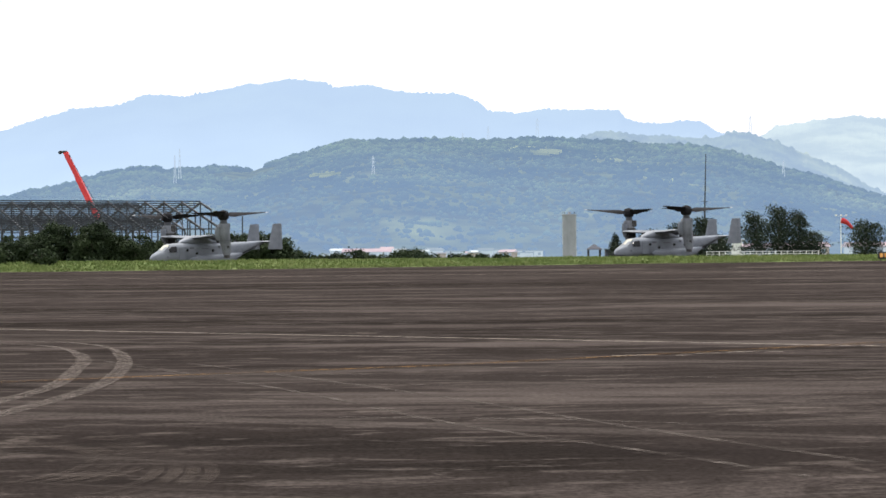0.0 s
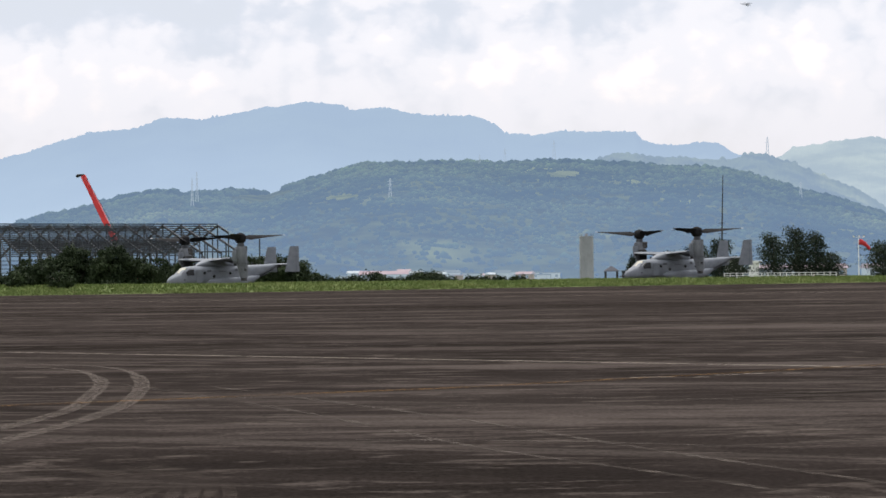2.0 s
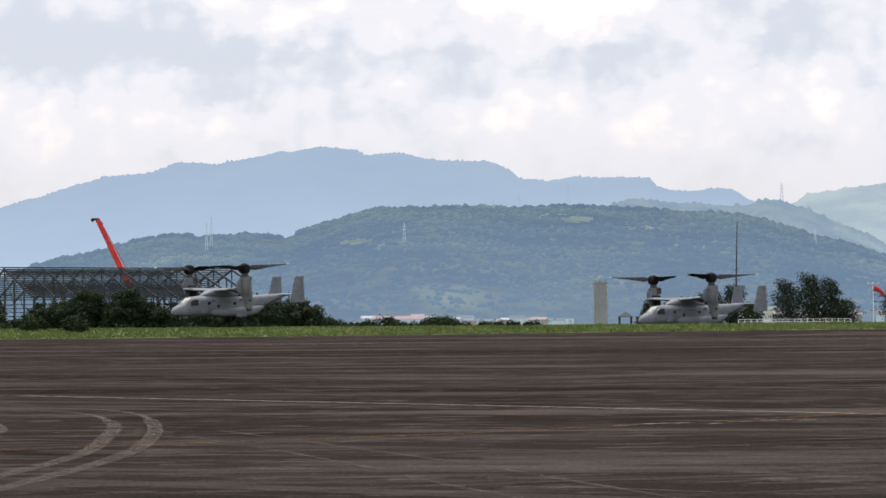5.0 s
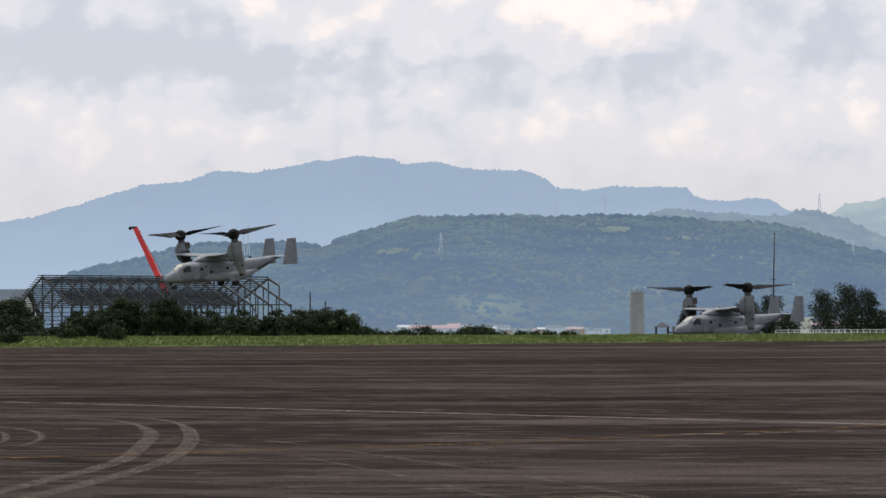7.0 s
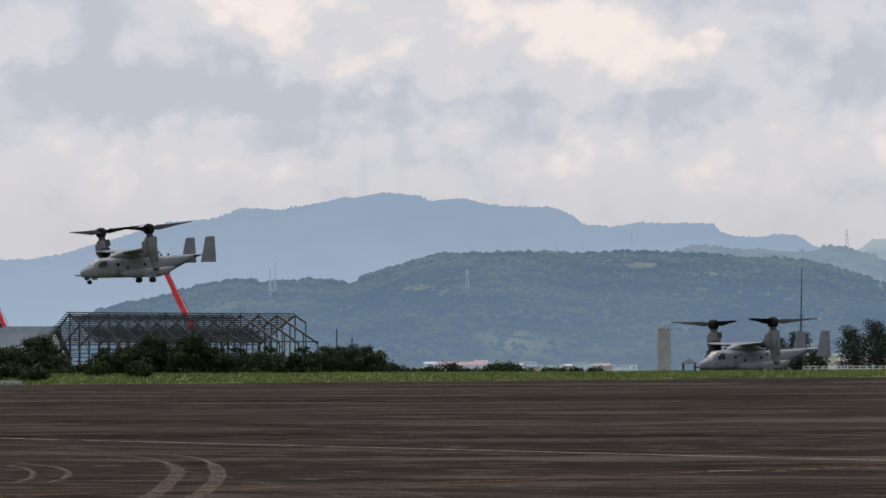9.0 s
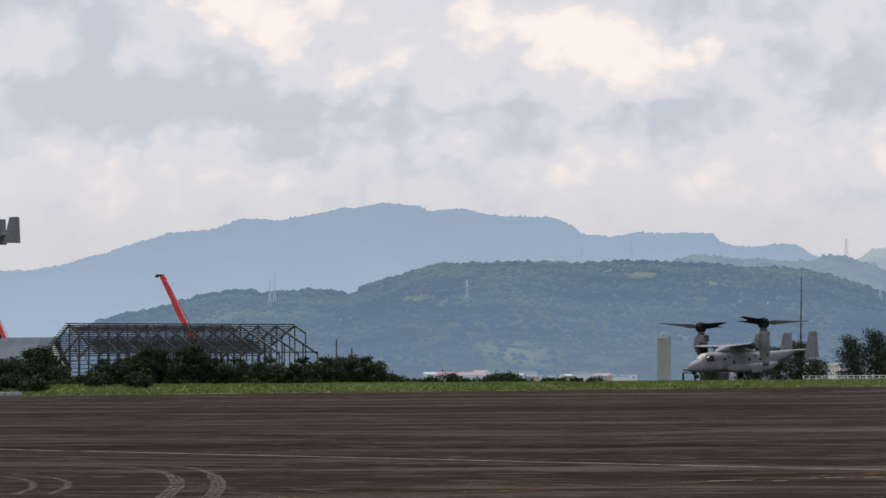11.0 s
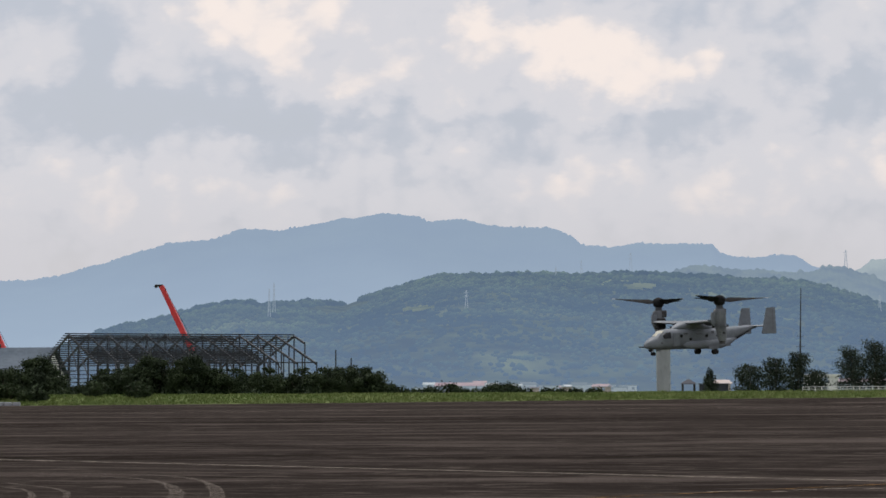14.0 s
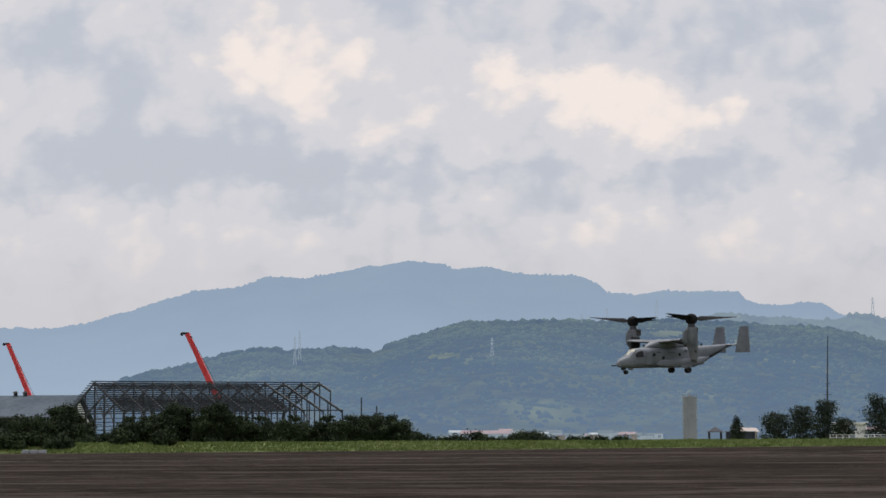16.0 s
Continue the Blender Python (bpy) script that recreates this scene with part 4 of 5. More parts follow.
def house(x, y, wide, deep, wall, roof, label, wall_mat, roof_mat, storeys=1, turn=0.0, base=-0.06):
    root = thing("house", pose(x, y, base, 0, 0, turn), label, "house", "houses at the foot of the hill")
    bm = bmesh.new()
    box(bm, (0, 0, wall / 2), (wide, deep, wall))
    body = part("wall", bm, wall_mat, root)
    bm = bmesh.new()
    hw, hd = wide / 2 + 0.5, deep / 2 + 0.6
    if roof > 0.6:
        loft(bm, [[(q, -hd, wall), (q, -hd, wall + 0.15), (q, 0, wall + roof), (q, hd, wall + 0.15), (q, hd, wall)] for q in (-hw, hw)])
    else:
        box(bm, (0, 0, wall + 0.25), (wide + 0.8, deep + 0.8, 0.5))
    part("roof", bm, roof_mat, root)
    n = int(wide / 3.2) if wide > 5.8 else 0
    for s in range(storeys):
        for i in range(n):
            bm = bmesh.new()
            box(bm, (-wide / 2 + wide * (i + 0.5) / n, -deep / 2 - 0.02, wall * (s + 0.55) / storeys), (1.3, 0.12, 1.2))
            part("window", bm, TOWN_DARK, body)


for row in ((-41.5, 800, 5, 7, 3.2, 1.0, TOWN_WHITE, TOWN_WHITE, 1, 8), (-34.5, 790, 8.0, 9, 2.6, 1.5, TOWN_WHITE, TOWN_ROOF, 1, -5),
            (-27.5, 795, 6.0, 7, 3.2, 0.4, TOWN_WHITE, TOWN_WHITE, 1, 4), (-22.0, 800, 4.5, 7, 3.8, 0.9, TOWN_WHITE, TOWN_ROOF, 2, 0),
            (-26.0, 770, 12, 8, 2.6, 1.4, TOWN_WHITE, TOWN_ROOF, 1, 3),
            (54.5, 610, 5.0, 7, 2.6, 1.3, TAN, TAN, 1, 8), (86.0, 560, 12, 7, 2.6, 1.3, TOWN_WHITE, TOWN_ROOF, 1, 0),
            (99.0, 560, 13, 7, 2.7, 1.3, TAN, TOWN_ROOF, 1, 4), (118.0, 560, 14, 7, 2.6, 1.3, TOWN_WHITE, TOWN_ROOF, 1, 0)):
    house(*row[:6], "low pale house with sheet roof below the hill", row[6], row[7], row[8], row[9])
town = random.Random(4)
for i in range(26):
    far = town.uniform(840, 940)
    house(far * (-0.056 + 0.104 * (i + town.uniform(-0.35, 0.35)) / 26), far, town.uniform(3.5, 7), 6, town.uniform(1.8, 3.2), town.choice((0.4, 1.0, 1.2)),
          "small far house among the trees below the hill", town.choice((TOWN_WHITE, TOWN_WHITE, TAN)), town.choice((TOWN_WHITE, TOWN_ROOF, TOWN_DARK, TOWN_DARK)), 1, town.uniform(-20, 20))
house(63.0, 455, 6.0, 8, 3.9, 0.4, "white two-storey airfield building behind the fence", WHITE, WHITE, 2, 5)


def pylon(x, y, z, tall, spread=0.09):
    root = thing("pylon", pose(x, y, z), "lattice pylon on the wooded hill, paled by painted haze", "pylon", "pylons on the hill")
    r = tall * spread
    w0 = max(0.2, y * 0.00010)
    for sx in (-1, 1):
        for sy in (-1, 1):
            bm = bmesh.new()
            bar(bm, (sx * r, sy * r, -3), (sx * r * 0.15, sy * r * 0.15, tall), w0)
            part("leg", bm, PYLON_STEEL, root)
    for i in range(5):
        k0, k1 = i / 5, (i + 1) / 5
        for s in (-1, 1):
            bm = bmesh.new()
            bar(bm, (-s * r * (1 - 0.85 * k0), -r * (1 - k0), tall * k0), (s * r * (1 - 0.85 * k1), -r * (1 - k1), tall * k1), w0 * 0.6)
            part("brace", bm, PYLON_STEEL, root)
    for k in (0.72, 0.86):
        bm = bmesh.new()
        bar(bm, (-r * 1.3, 0, tall * k), (r * 1.3, 0, tall * k), w0)
        part("cross_arm", bm, PYLON_STEEL, root)


for u, v, tall in ((-0.0344, 0.0372, 0.0105), (0.0105, 0.0535, 0.006), (0.168, 0.036, 0.008)):
    spot = on_hill(u, v)
    pylon(spot[0], spot[1], spot[2], tall * spot[1])
for row in ((46.5, 2050, 112, 18), (107.3 * 0.9, 2060, 116, 22), (455, 3000, 172, 30), (-193.6, 1500, 62, 19, 0.05), (-198.5, 1510, 59, 18, 0.05)):
    pylon(*row)


# ---- tiltrotor aircraft ----
def airframe(name, label):
    """A grey twin tiltrotor, nose to +x, standing on z = 0; the rotors and nacelles turn."""
    root = thing(name, Matrix(), label, "tiltrotor aircraft", "tiltrotor aircraft")
    rows = [(6.42, 1.10, 1.34, 0.10), (6.30, 0.96, 1.58, 0.36), (6.0, 0.86, 1.86, 0.62), (5.5, 0.80, 2.14, 0.88), (5.05, 0.77, 2.36, 1.03), (4.75, 0.75, 2.66, 1.10),
            (4.3, 0.73, 2.98, 1.16), (3.8, 0.72, 3.16, 1.21), (2.9, 0.72, 3.24, 1.25), (1.5, 0.72, 3.28, 1.27), (0.0, 0.72, 3.3, 1.28), (-2.0, 0.72, 3.3, 1.28),
            (-3.6, 0.78, 3.3, 1.26), (-4.4, 0.98, 3.31, 1.22), (-5.4, 1.42, 3.34, 1.12), (-6.6, 1.98, 3.38, 0.95), (-7.8, 2.5, 3.42, 0.75), (-8.8, 2.9, 3.46, 0.52),
            (-9.6, 3.12, 3.46, 0.30), (-10.0, 3.22, 3.40, 0.12)]
    unit = oval(28, 3.0)
    bm = bmesh.new()
    loft(bm, [[(x, wd * q, (lo + hi) / 2 + (hi - lo) / 2 * s) for q, s in unit] for x, lo, hi, wd in rows])
    body = part("fuselage", bm, PAINT, root, smooth=True)
    for side in (-1, 1):
        bm = bmesh.new()
        ring = oval(16, 2.6)
        loft(bm, [[(x, side * (1.15 + off) + wd * q, zc + h * s) for q, s in ring] for x, off, wd, zc, h in
                  ((1.6, 0.0, 0.05, 1.2, 0.1), (1.1, 0.05, 0.35, 1.2, 0.38), (0.2, 0.12, 0.55, 1.22, 0.5), (-1.5, 0.15, 0.62, 1.25, 0.55), (-3.6, 0.15, 0.62, 1.3, 0.58),
                   (-4.9, 0.08, 0.50, 1.55, 0.46), (-5.7, 0.0, 0.25, 1.8, 0.22), (-6.1, -0.1, 0.05, 1.95, 0.05))])
        part("sponson", bm, PAINT, root, smooth=True)
        for x, z in ((1.9, 2.35), (0.6, 1.95), (-1.7, 2.3), (-3.3, 2.3)):
            bm = bmesh.new()
            tube(bm, (x, side * 1.19, z), (x, side * 1.30, z), 0.19, n=12)
            part("window", bm, DARK_GLASS, body)
        bm = bmesh.new()
        y0 = side * 1.2
        loft(bm, [[(4.35, y0 * 0.88, 2.05), (4.45, y0 * 0.82, 2.5), (3.95, y0 * 0.82, 2.82), (3.35, y0 * 0.86, 2.86), (3.3, y0 * 0.98, 2.1)],
                  [(4.3, y0 * 1.01, 2.05), (4.4, y0 * 0.95, 2.46), (3.95, y0 * 0.95, 2.76), (3.4, y0 * 1.0, 2.80), (3.35, y0 * 1.065, 2.1)]])
        part("side_window", bm, DARK_GLASS, body)
        bm = bmesh.new()
        box(bm, (2.6, side * 1.27, 1.95), (0.9, 0.05, 1.6), bevel=0.02)
        part("door", bm, PAINT_DARK if side < 0 else PAINT, body)
        bm = bmesh.new()
        loft(bm, [[(5.06, side * 0.07, 2.36), (4.22, side * 0.07, 3.0), (4.10, side * 0.72, 2.93), (4.80, side * 0.93, 2.22)],
                  [(5.13, side * 0.07, 2.42), (4.29, side * 0.07, 3.07), (4.17, side * 0.77, 3.0), (4.88, side * 0.98, 2.28)]])
        part("windshield", bm, WINDSHIELD_GLARE, body)
    for side in (-1, 1):
        for x, z, wx, hz in ((1.25, 2.62, 0.55, 0.16), (-0.6, 2.55, 0.9, 0.10), (3.0, 1.15, 0.5, 0.12), (-2.6, 2.75, 0.35, 0.3), (4.6, 1.55, 0.22, 0.22)):
            bm = bmesh.new()
            box(bm, (x, side * (1.265 if x < 4 else 1.10), z), (wx, 0.05, hz), bevel=0.015)
            part("service_panel", bm, PAINT_DARK, body)
        bm = bmesh.new()
        bar(bm, (4.95, side * 0.98, 2.2), (4.15, side * 0.79, 2.98), 0.07)
        part("windshield_post", bm, PAINT_DARK, body)
        bm = bmesh.new()
        # Thin dark strip along the lower sponson.
        bar(bm, (1.5, side * 1.30, 0.86), (-5.0, side * 1.55, 1.06), 0.05, 0.09)
        part("sponson_dark_line", bm, PAINT_DARK, body)
    bm = bmesh.new()
    box(bm, (-6.9, 0, 2.04), (3.6, 1.5, 0.06), Matrix.Rotation(radians(25.5), 3, "Y"), bevel=0.02)
    part("cargo_ramp", bm, PAINT_DARK, body)
    bm = bmesh.new()
    tube(bm, (5.2, -0.75, 1.08), (6.75, -0.75, 1.10), 0.09, 0.07, 8)
    part("refuelling_probe", bm, BLACK_METAL, root)
    bm = bmesh.new()
    bmesh.ops.create_uvsphere(bm, u_segments=12, v_segments=8, radius=0.26, matrix=Matrix.Translation((5.6, 0.0, 0.72)))
    part("sensor_ball", bm, BLACK_METAL, root, smooth=True)
    bm = bmesh.new()
    loft(bm, [[(x, wd * q, 3.0 + h * (0.5 + 0.5 * s)) for q, s in oval(20, 2.6)] for x, wd, h in
              ((2.7, 0.35, 0.30), (1.9, 0.75, 0.72), (1.2, 0.95, 1.08), (0.4, 1.0, 1.22), (-1.0, 1.0, 1.2), (-2.0, 0.9, 0.9), (-3.0, 0.7, 0.55), (-4.2, 0.4, 0.34))])
    part("wing_fairing", bm, PAINT, root, smooth=True)
    for side in (-1, 1):
        bm = bmesh.new()
        foil = ((1.25, 0.0), (1.05, 0.18), (0.3, 0.28), (-0.6, 0.22), (-1.3, 0.06), (-0.6, -0.14), (0.3, -0.20), (1.05, -0.15))
        rings = []
        for i in range(5):
            y = 0.6 + 5.9 * i / 4
            rings.append([(cx + 0.08 * y - 0.3, side * y, 3.86 + 0.035 * y + cz * (1.0 - 0.06 * i)) for cx, cz in foil])
        loft(bm, rings)
        wing = part("wing", bm, PAINT, root, smooth=True)
        bm = bmesh.new()
        loft(bm, [[(-1.05 + 0.08 * y, side * y, 3.93 + 0.035 * y), (-1.05 + 0.08 * y, side * y, 3.78 + 0.035 * y), (-2.1 + 0.08 * y, side * y, 3.45 + 0.035 * y)]
                  for y in (1.3, 6.2)])
        # Dark colour here puts the shade under the wing into the flaperon.
        part("flaperon", bm, PAINT_DARK, wing)
        bm = bmesh.new()
        fin = [(-8.75, 2.40), (-9.5, 5.62), (-10.75, 5.68), (-10.9, 2.40)]
        loft(bm, [[(x, side * 2.8 + o, z) for x, z in fin] for o in (-0.09, 0.09)])
        bmesh.ops.bevel(bm, geom=list(bm.edges), offset=0.05, segments=2, affect="EDGES")
        fin_ob = part("tail_fin", bm, PAINT, root)
        bm = bmesh.new()
        box(bm, (-10.35, side * 2.8 + side * 0.094, 4.05), (0.03, 0.012, 3.0))
        part("rudder_gap", bm, PAINT_DARK, fin_ob)
        bm = bmesh.new()
        loft(bm, [[(-8.9, side * y, 3.38), (-9.6, side * y, 3.5), (-10.6, side * y, 3.40), (-9.6, side * y, 3.28)] for y in (0.1, 2.75)])
        part("tailplane", bm, PAINT, root, smooth=True)
        bm = bmesh.new()
        box(bm, (-10.3, side * 1.5, 3.36), (0.6, 2.2, 0.12), bevel=0.03)
        part("elevator", bm, BLACK_METAL, root)
    for x, z in ((-4.6, 3.42), (-5.6, 3.46), (2.6, 3.4)):
        bm = bmesh.new()
        box(bm, (x, 0, z), (0.28, 0.06, 0.34), bevel=0.02)
        part("antenna", bm, BLACK_METAL, root)
    for x, y, r, s in ((5.2, 0.0, 0.24, 0.17), (-2.4, 2.0, 0.36, 0.22), (-2.4, -2.0, 0.36, 0.22)):
        bm = bmesh.new()
        tube(bm, (x, y, r), (x + (0.05 if y == 0 else 0.3), y * 0.8, 1.05), 0.08, n=8)
        tube(bm, (x, y - s, r), (x, y + s, r), 0.06, n=8)
        bar(bm, (x + 0.05, y * 0.95, r + 0.15), (x + 0.7, y * 0.8, 1.05), 0.06)
        leg = part("gear_leg", bm, STEEL_LEG, root)
        for k in (-1, 1):
            bm = bmesh.new()
            tube(bm, (x, y + k * s - 0.10, r), (x, y + k * s + 0.10, r), r, n=18)
            bmesh.ops.bevel(bm, geom=[e for e in bm.edges if len(e.link_faces) == 2 and e.calc_face_angle() > 1.2], offset=0.05, segments=2, affect="EDGES")
            tyre = part("tyre", bm, TYRE, leg, smooth=True)
        bm = bmesh.new()
        if y:
            box(bm, (x + 0.2, y * 1.02, 0.86), (1.5, 0.05, 0.42), bevel=0.02)
        else:
            box(bm, (x - 0.5, 0.35, 0.66), (0.7, 0.04, 0.3), bevel=0.01)
        part("gear_door", bm, PAINT, root)
    moving = []
    for side in (-1, 1):
        bm = bmesh.new()
        ring = oval(20, 2.6)
        loft(bm, [[(off + hx * q, hy * s, z) for q, s in ring] for z, off, hx, hy in
                  ((-2.35, -0.46, 0.40, 0.40), (-2.0, -0.44, 0.48, 0.48), (-1.2, -0.34, 0.58, 0.58), (-0.5, -0.14, 0.70, 0.62), (0.2, -0.04, 0.78, 0.64),
                   (0.95, -0.02, 0.76, 0.62), (1.35, -0.02, 0.68, 0.58), (1.5, -0.04, 0.54, 0.50))])
        nac = part("nacelle", bm, PAINT_STAINED, root, smooth=True)
        bm = bmesh.new()
        loft(bm, [[(0.62 + hx * q, -side * 0.15 + hy * s, z) for q, s in oval(14, 2.4)] for z, hx, hy in ((-0.55, 0.12, 0.2), (-0.2, 0.36, 0.40), (0.7, 0.42, 0.42), (1.05, 0.34, 0.36))])
        part("intake", bm, PAINT, nac, smooth=True)
        bm = bmesh.new()
        tube(bm, (0.66, -side * 0.15, 1.0), (0.66, -side * 0.15, 1.07), 0.28, 0.26, 14)
        part("intake_mouth", bm, BLACK_METAL, nac)
        bm = bmesh.new()
        tube(bm, (-0.46, 0, -2.7), (-0.46, 0, -2.3), 0.37, 0.385, 18)
        part("exhaust", bm, SOOT, nac, smooth=True)
        bm = bmesh.new()
        # Black box stands for the dark intake inboard at the wing joint.
        box(bm, (-0.05, -side * 0.66, -0.15), (1.25, 0.34, 1.35), bevel=0.10)
        part("inboard_intake", bm, BLACK_METAL, nac)
        bm = bmesh.new()
        tube(bm, (-0.3, side * 0.5, -1.35), (-0.3, side * 0.57, -1.35), 0.17, n=12)
        part("vent", bm, BLACK_METAL, nac)
        bm = bmesh.new()
        loft(bm, [[(-0.04 + r * q, r * p, z) for q, p in oval(16)] for z, r in ((1.38, 0.50), (1.7, 0.44), (2.25, 0.36))])
        part("rotor_mast", bm, PAINT_DARK, nac, smooth=True)
        bm = bmesh.new()
        # Enlarged dark box for the black upper inboard side of the nacelle.
        box(bm, (-0.52, -side * 0.22, 1.12), (0.72, 0.9, 0.85), bevel=0.1)
        part("inboard_dark_panel", bm, SOOT, nac)
        bm = bmesh.new()
        loft(bm, [[(-0.2 + 0.93 * q * (0.72 if z < -1 else 0.95), 0.705 * p * (0.9 if z < -1 else 1.0), z) for q, p in oval(20, 2.6)] for z in (-0.62, -0.56)])
        part("cowl_seam", bm, PAINT_DARK, nac, smooth=True)
        rotor = new("rotor")
        rotor.empty_display_size = 0.2
        rotor.parent = root
        tagged(rotor, "three-bladed black proprotor")
        bm = bmesh.new()
        ring = oval(18)
        loft(bm, [[(r * q, r * s, z) for q, s in ring] for z, r in ((-0.42, 0.44), (-0.2, 0.66), (0.30, 0.72), (0.58, 0.60), (0.74, 0.34), (0.82, 0.06))])
        part("hub", bm, BLADE, rotor, smooth=True)
        for i in range(3):
            m = Matrix.Rotation(i * 2 * math.pi / 3, 3, "Z")
            for name_b, r0, r1, mat in (("blade", 0.35, 5.45, BLADE), ("blade_tip", 5.45, 5.8, TIP)):
                bm = bmesh.new()
                rings = []
                steps = 7 if name_b == "blade" else 2
                for j in range(steps):
                    r = r0 + (r1 - r0) * j / (steps - 1)
                    k = r / 5.8
                    chord = 0.45 if r < 0.6 else 1.30 - 0.74 * k
                    twist = radians(40 - 34 * k) * side
                    lift = 0.18 + 0.065 * r
                    ring = []
                    for cx, cz in ((-0.5, 0.0), (-0.2, 0.07), (0.2, 0.055), (0.5, 0.0), (0.2, -0.03), (-0.2, -0.04)):
                        px, pz = cx * chord, cz * chord * (1.6 - 0.8 * k)
                        ring.append(m @ Vector((r, px * math.cos(twist) - pz * math.sin(twist), lift + px * math.sin(twist) + pz * math.cos(twist))))
                    rings.append(ring)
                loft(bm, rings)
                part(name_b, bm, mat, rotor, smooth=True)
        moving.append((side, nac, rotor))
    return root, moving


FIRST, FIRST_PARTS = airframe("tiltrotor_aircraft", "grey twin tiltrotor lifting off beside the bushes")
SECOND, SECOND_PARTS = airframe("tiltrotor_aircraft", "grey twin tiltrotor waiting on the taxiway by the tank tower")


def helicopter():
    root = thing("helicopter", Matrix(), "small grey helicopter flying far away", "helicopter")
    bm = bmesh.new()
    loft(bm, [[(x, wd * q, zc + h * s) for q, s in oval(12, 2.4)] for x, wd, zc, h in
              ((4.2, 0.1, 0.2, 0.1), (3.4, 0.8, 0.3, 0.7), (2.0, 1.1, 0.5, 1.0), (-0.5, 1.1, 0.6, 1.0), (-2.2, 0.6, 0.8, 0.6), (-6.5, 0.22, 1.1, 0.25), (-7.6, 0.1, 1.3, 0.15))])
    part("fuselage", bm, HELI_GREY, root, smooth=True)
    bm = bmesh.new()
    loft(bm, [[(-6.6, y, 1.1), (-7.6, y, 2.7), (-8.1, y, 2.7), (-7.5, y, 1.1)] for y in (-0.06, 0.06)])
    part("tail_fin", bm, HELI_GREY, root)
    bm = bmesh.new()
    tube(bm, (0.3, 0, 1.5), (0.3, 0, 2.3), 0.3, 0.2, 8)
    part("rotor_mast", bm, HELI_GREY, root)
    for a in (20, 110, 200, 290):
        bm = bmesh.new()
        q = Vector((math.cos(radians(a)), math.sin(radians(a)), 0))
        bar(bm, Vector((0.3, 0, 2.25)), Vector((0.3, 0, 2.3)) + q * 6.4, 0.12, 0.4)
        part("blade", bm, BLACK_METAL, root)
    for y in (-1, 1):
        bm = bmesh.new()
        tube(bm, (-1.5, y, -0.9), (2.5, y, -0.9), 0.1, n=6)
        part("skid", bm, BLACK_METAL, root)
    return root


HELI = helicopter()


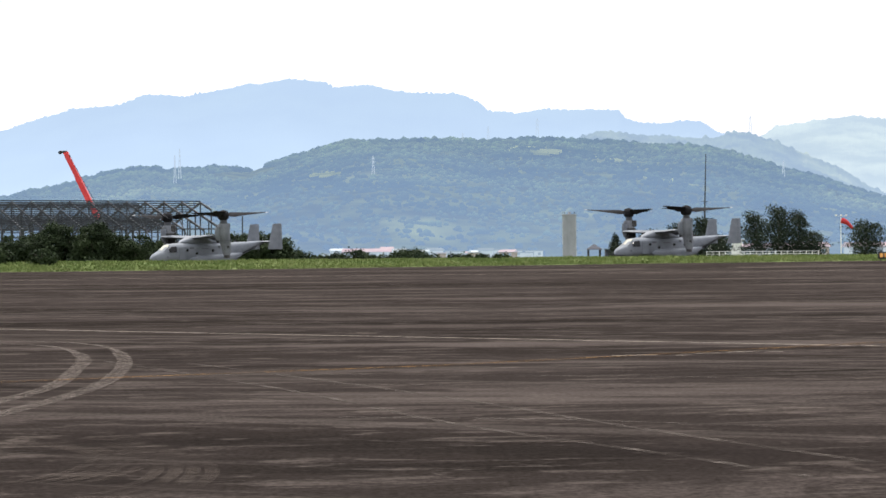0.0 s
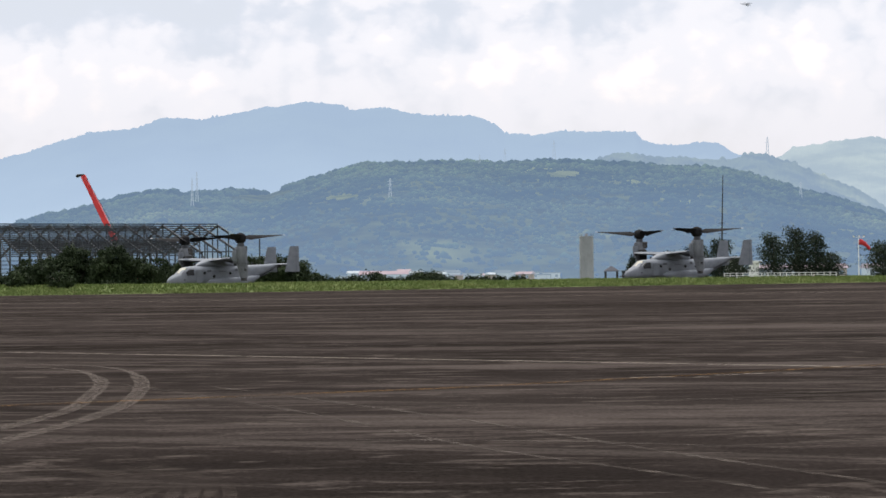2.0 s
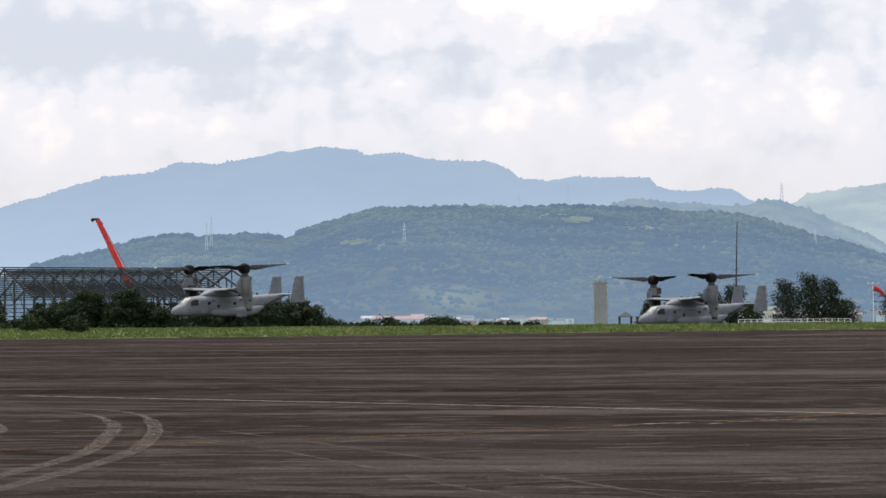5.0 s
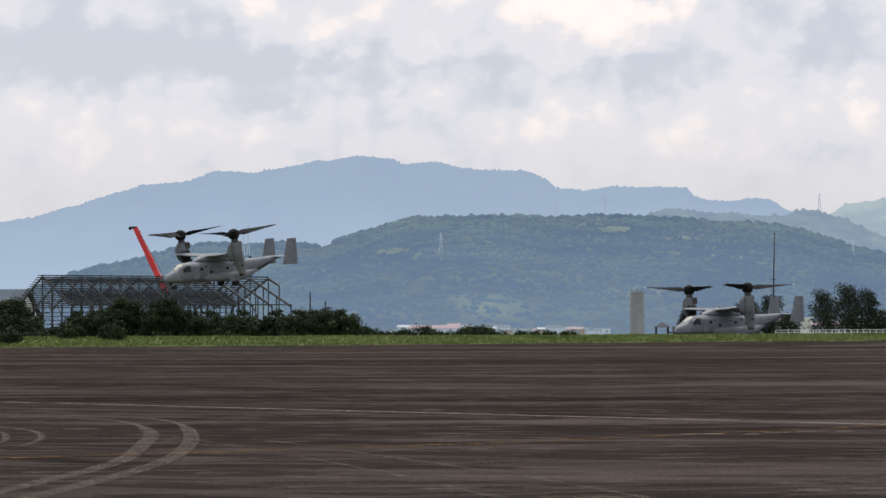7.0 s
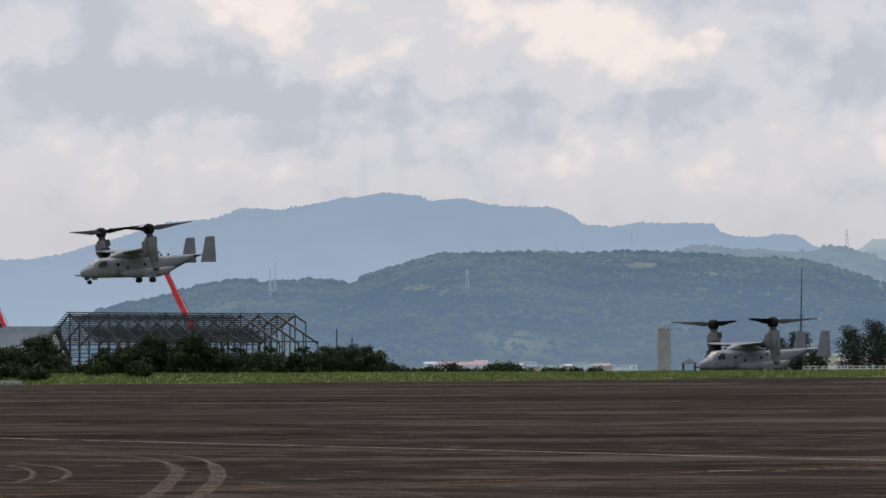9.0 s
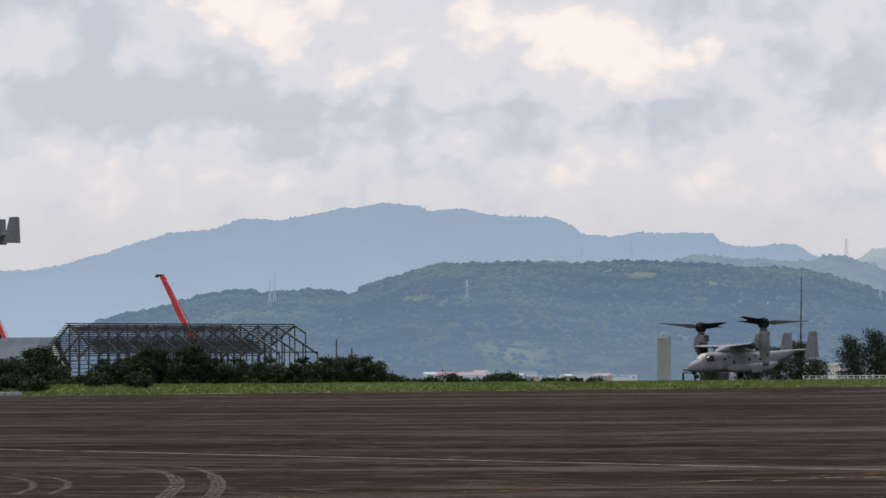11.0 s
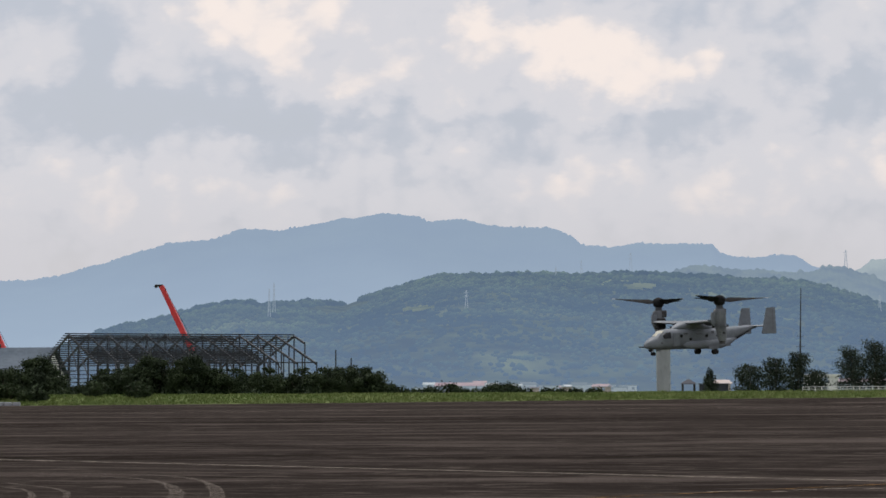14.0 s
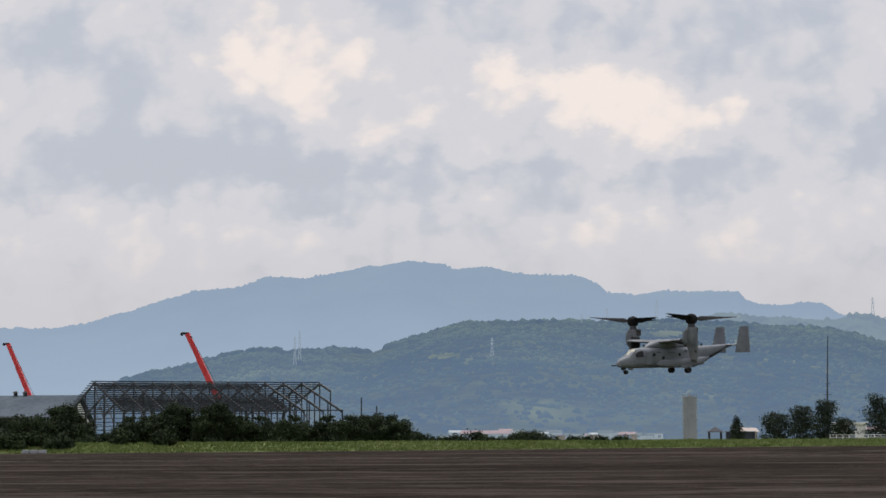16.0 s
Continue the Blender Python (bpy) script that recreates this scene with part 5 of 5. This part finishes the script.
def motions():
    def craft(x, y, z, yaw, pitch, roll):
        """Pose of an aircraft: its nose points left of the view and towards the camera by yaw."""
        return pose(x, y, z) @ pose(0, 0, 0, 0, 0, 180 + yaw) @ pose(0, 0, 0, 0, -pitch) @ pose(0, 0, 0, roll)

    first = [(0.0, -30.83, 254.0, 0.0, 36.0, 0.0, 0, 0), (2.5, -30.83, 253.8, 0.0, 36.0, 0.0, 0, 0),
             (3.0, -30.85, 253.6, 0.18, 36.0, 0.1, 0, 0), (3.5, -30.88, 253.4, 0.24, 36.0, 0.15, -0.1, 0),
             (4.0, -31.09, 253.2, 0.35, 36.0, 0.3, -0.3, 0), (5.2, -32.1, 252.9, 2.2, 36.0, -0.8, -1.0, 2.5),
             (6.5, -35.05, 252.5, 5.5, 36.0, -3.6, -1.6, 5), (7.0, -37.17, 252.35, 7.21, 36.0, -3.8, -1.8, 6),
             (7.5, -39.81, 252.3, 8.76, 36.0, -3.9, -1.8, 6.2), (8.0, -42.96, 252.3, 10.18, 36.0, -3.8, -1.8, 6.2),
             (8.5, -46.66, 252.2, 11.36, 36.0, -3.2, -1.6, 5.6), (9.0, -50.96, 252.1, 12.38, 36.0, -2.6, -1.5, 5),
             (9.5, -55.6, 251.6, 13.3, 35.0, -1.2, -1.4, 6), (10.5, -67.5, 249, 15.2, 33.0, -1.1, -1.2, 9),
             (11.3, -79.5, 245, 16.8, 31.4, -1.0, -1, 12), (13.5, -124, 230, 21, 27.0, -0.5, 0, 20),
             (16.0, -195, 203, 27, 24, 0.0, 0, 30)]
    second = [(0.0, 27.66, 262.0, 0.26, 25.2, 0.0, 0, -1), (0.5, 27.27, 261.7, 0.26, 25.2, 0.0, 0, -1),
             (1.0, 27.02, 261.4, 0.26, 25.2, 0.0, 0, -0.5), (1.5, 26.85, 261.1, 0.26, 25.2, 0.0, 0, 0),
             (2.0, 26.72, 260.8, 0.26, 25.2, 0.0, 0, 0), (3.0, 26.65, 260.4, 0.26, 25.2, 0.0, 0, 0),
             (4.0, 26.62, 260.1, 0.26, 25.2, 0.0, 0, 0), (6.5, 26.46, 258.6, 0.26, 25.2, 0.0, 0, 0),
             (7.5, 26.26, 257.6, 0.26, 25.2, 0.0, 0, 0), (8.0, 26.24, 256.8, 0.3, 25.2, 0.05, 0, 0),
             (8.5, 25.94, 256.0, 0.36, 25.2, 0.1, 0, 0.5), (9.0, 25.77, 255.4, 0.42, 25.2, 0.15, 0, 0.5),
             (10.3, 24.9, 254.2, 0.9, 26.5, -0.25, 0.4, -2), (11.5, 23.73, 253.4, 1.87, 27.4, -0.7, 0.8, -4),
             (12.0, 23.17, 253.2, 2.48, 27.4, -1.29, 0.8, -3.6), (12.5, 22.38, 252.9, 3.16, 27.4, -1.52, 0.5, -3.2),
             (13.0, 21.4, 252.65, 4.01, 27.4, -1.56, 0.0, -2.8), (13.5, 20.24, 252.4, 4.79, 27.4, -1.54, -0.4, -2.2),
             (14.0, 18.95, 252.2, 5.62, 27.4, -1.54, -1.2, -2.3), (14.5, 17.58, 252.2, 6.38, 27.4, -1.51, -1.5, -2.1),
             (15.0, 16.02, 252.2, 7.19, 27.4, -1.51, -1.8, -2.2), (15.5, 14.28, 252.2, 8.2, 27.4, -1.48, -1.9, -2.5),
             (16.0, 12.47, 252.2, 9.24, 27.4, -1.72, -1.9, -2.8)]
    for root, parts, rows, phase, turn_far in ((FIRST, FIRST_PARTS, first, 20.0, 0.0), (SECOND, SECOND_PARTS, second, 0.0, 60.0)):
        walk(root, [(r[0], craft(*r[1:7])) for r in rows])
        times = [r[0] for r in rows]
        tilts = [r[7] for r in rows]
        for side, nac, rotor in parts:
            def joint(t):
                return pose(0.15, side * 7.1, 4.05) @ pose(0, 0, 0, 0, float(np.interp(t, times, tilts)))
            walk(nac, [(t, joint(t)) for t in times])
            start = phase + (turn_far if side < 0 else 180.0) - 30.0 * side
            walk(rotor, [(i / 30.0, joint(i / 30.0) @ pose(0, 0, 2.35, 0, 0, start + side * 80.0 * i)) for i in range(481)])
    walk(HELI, [(0.0, pose(237, 2500, 331)), (1.5, pose(327, 2500, 331)), (4.0, pose(471, 2500, 331)), (16.0, pose(1170, 2500, 330))])


motions()
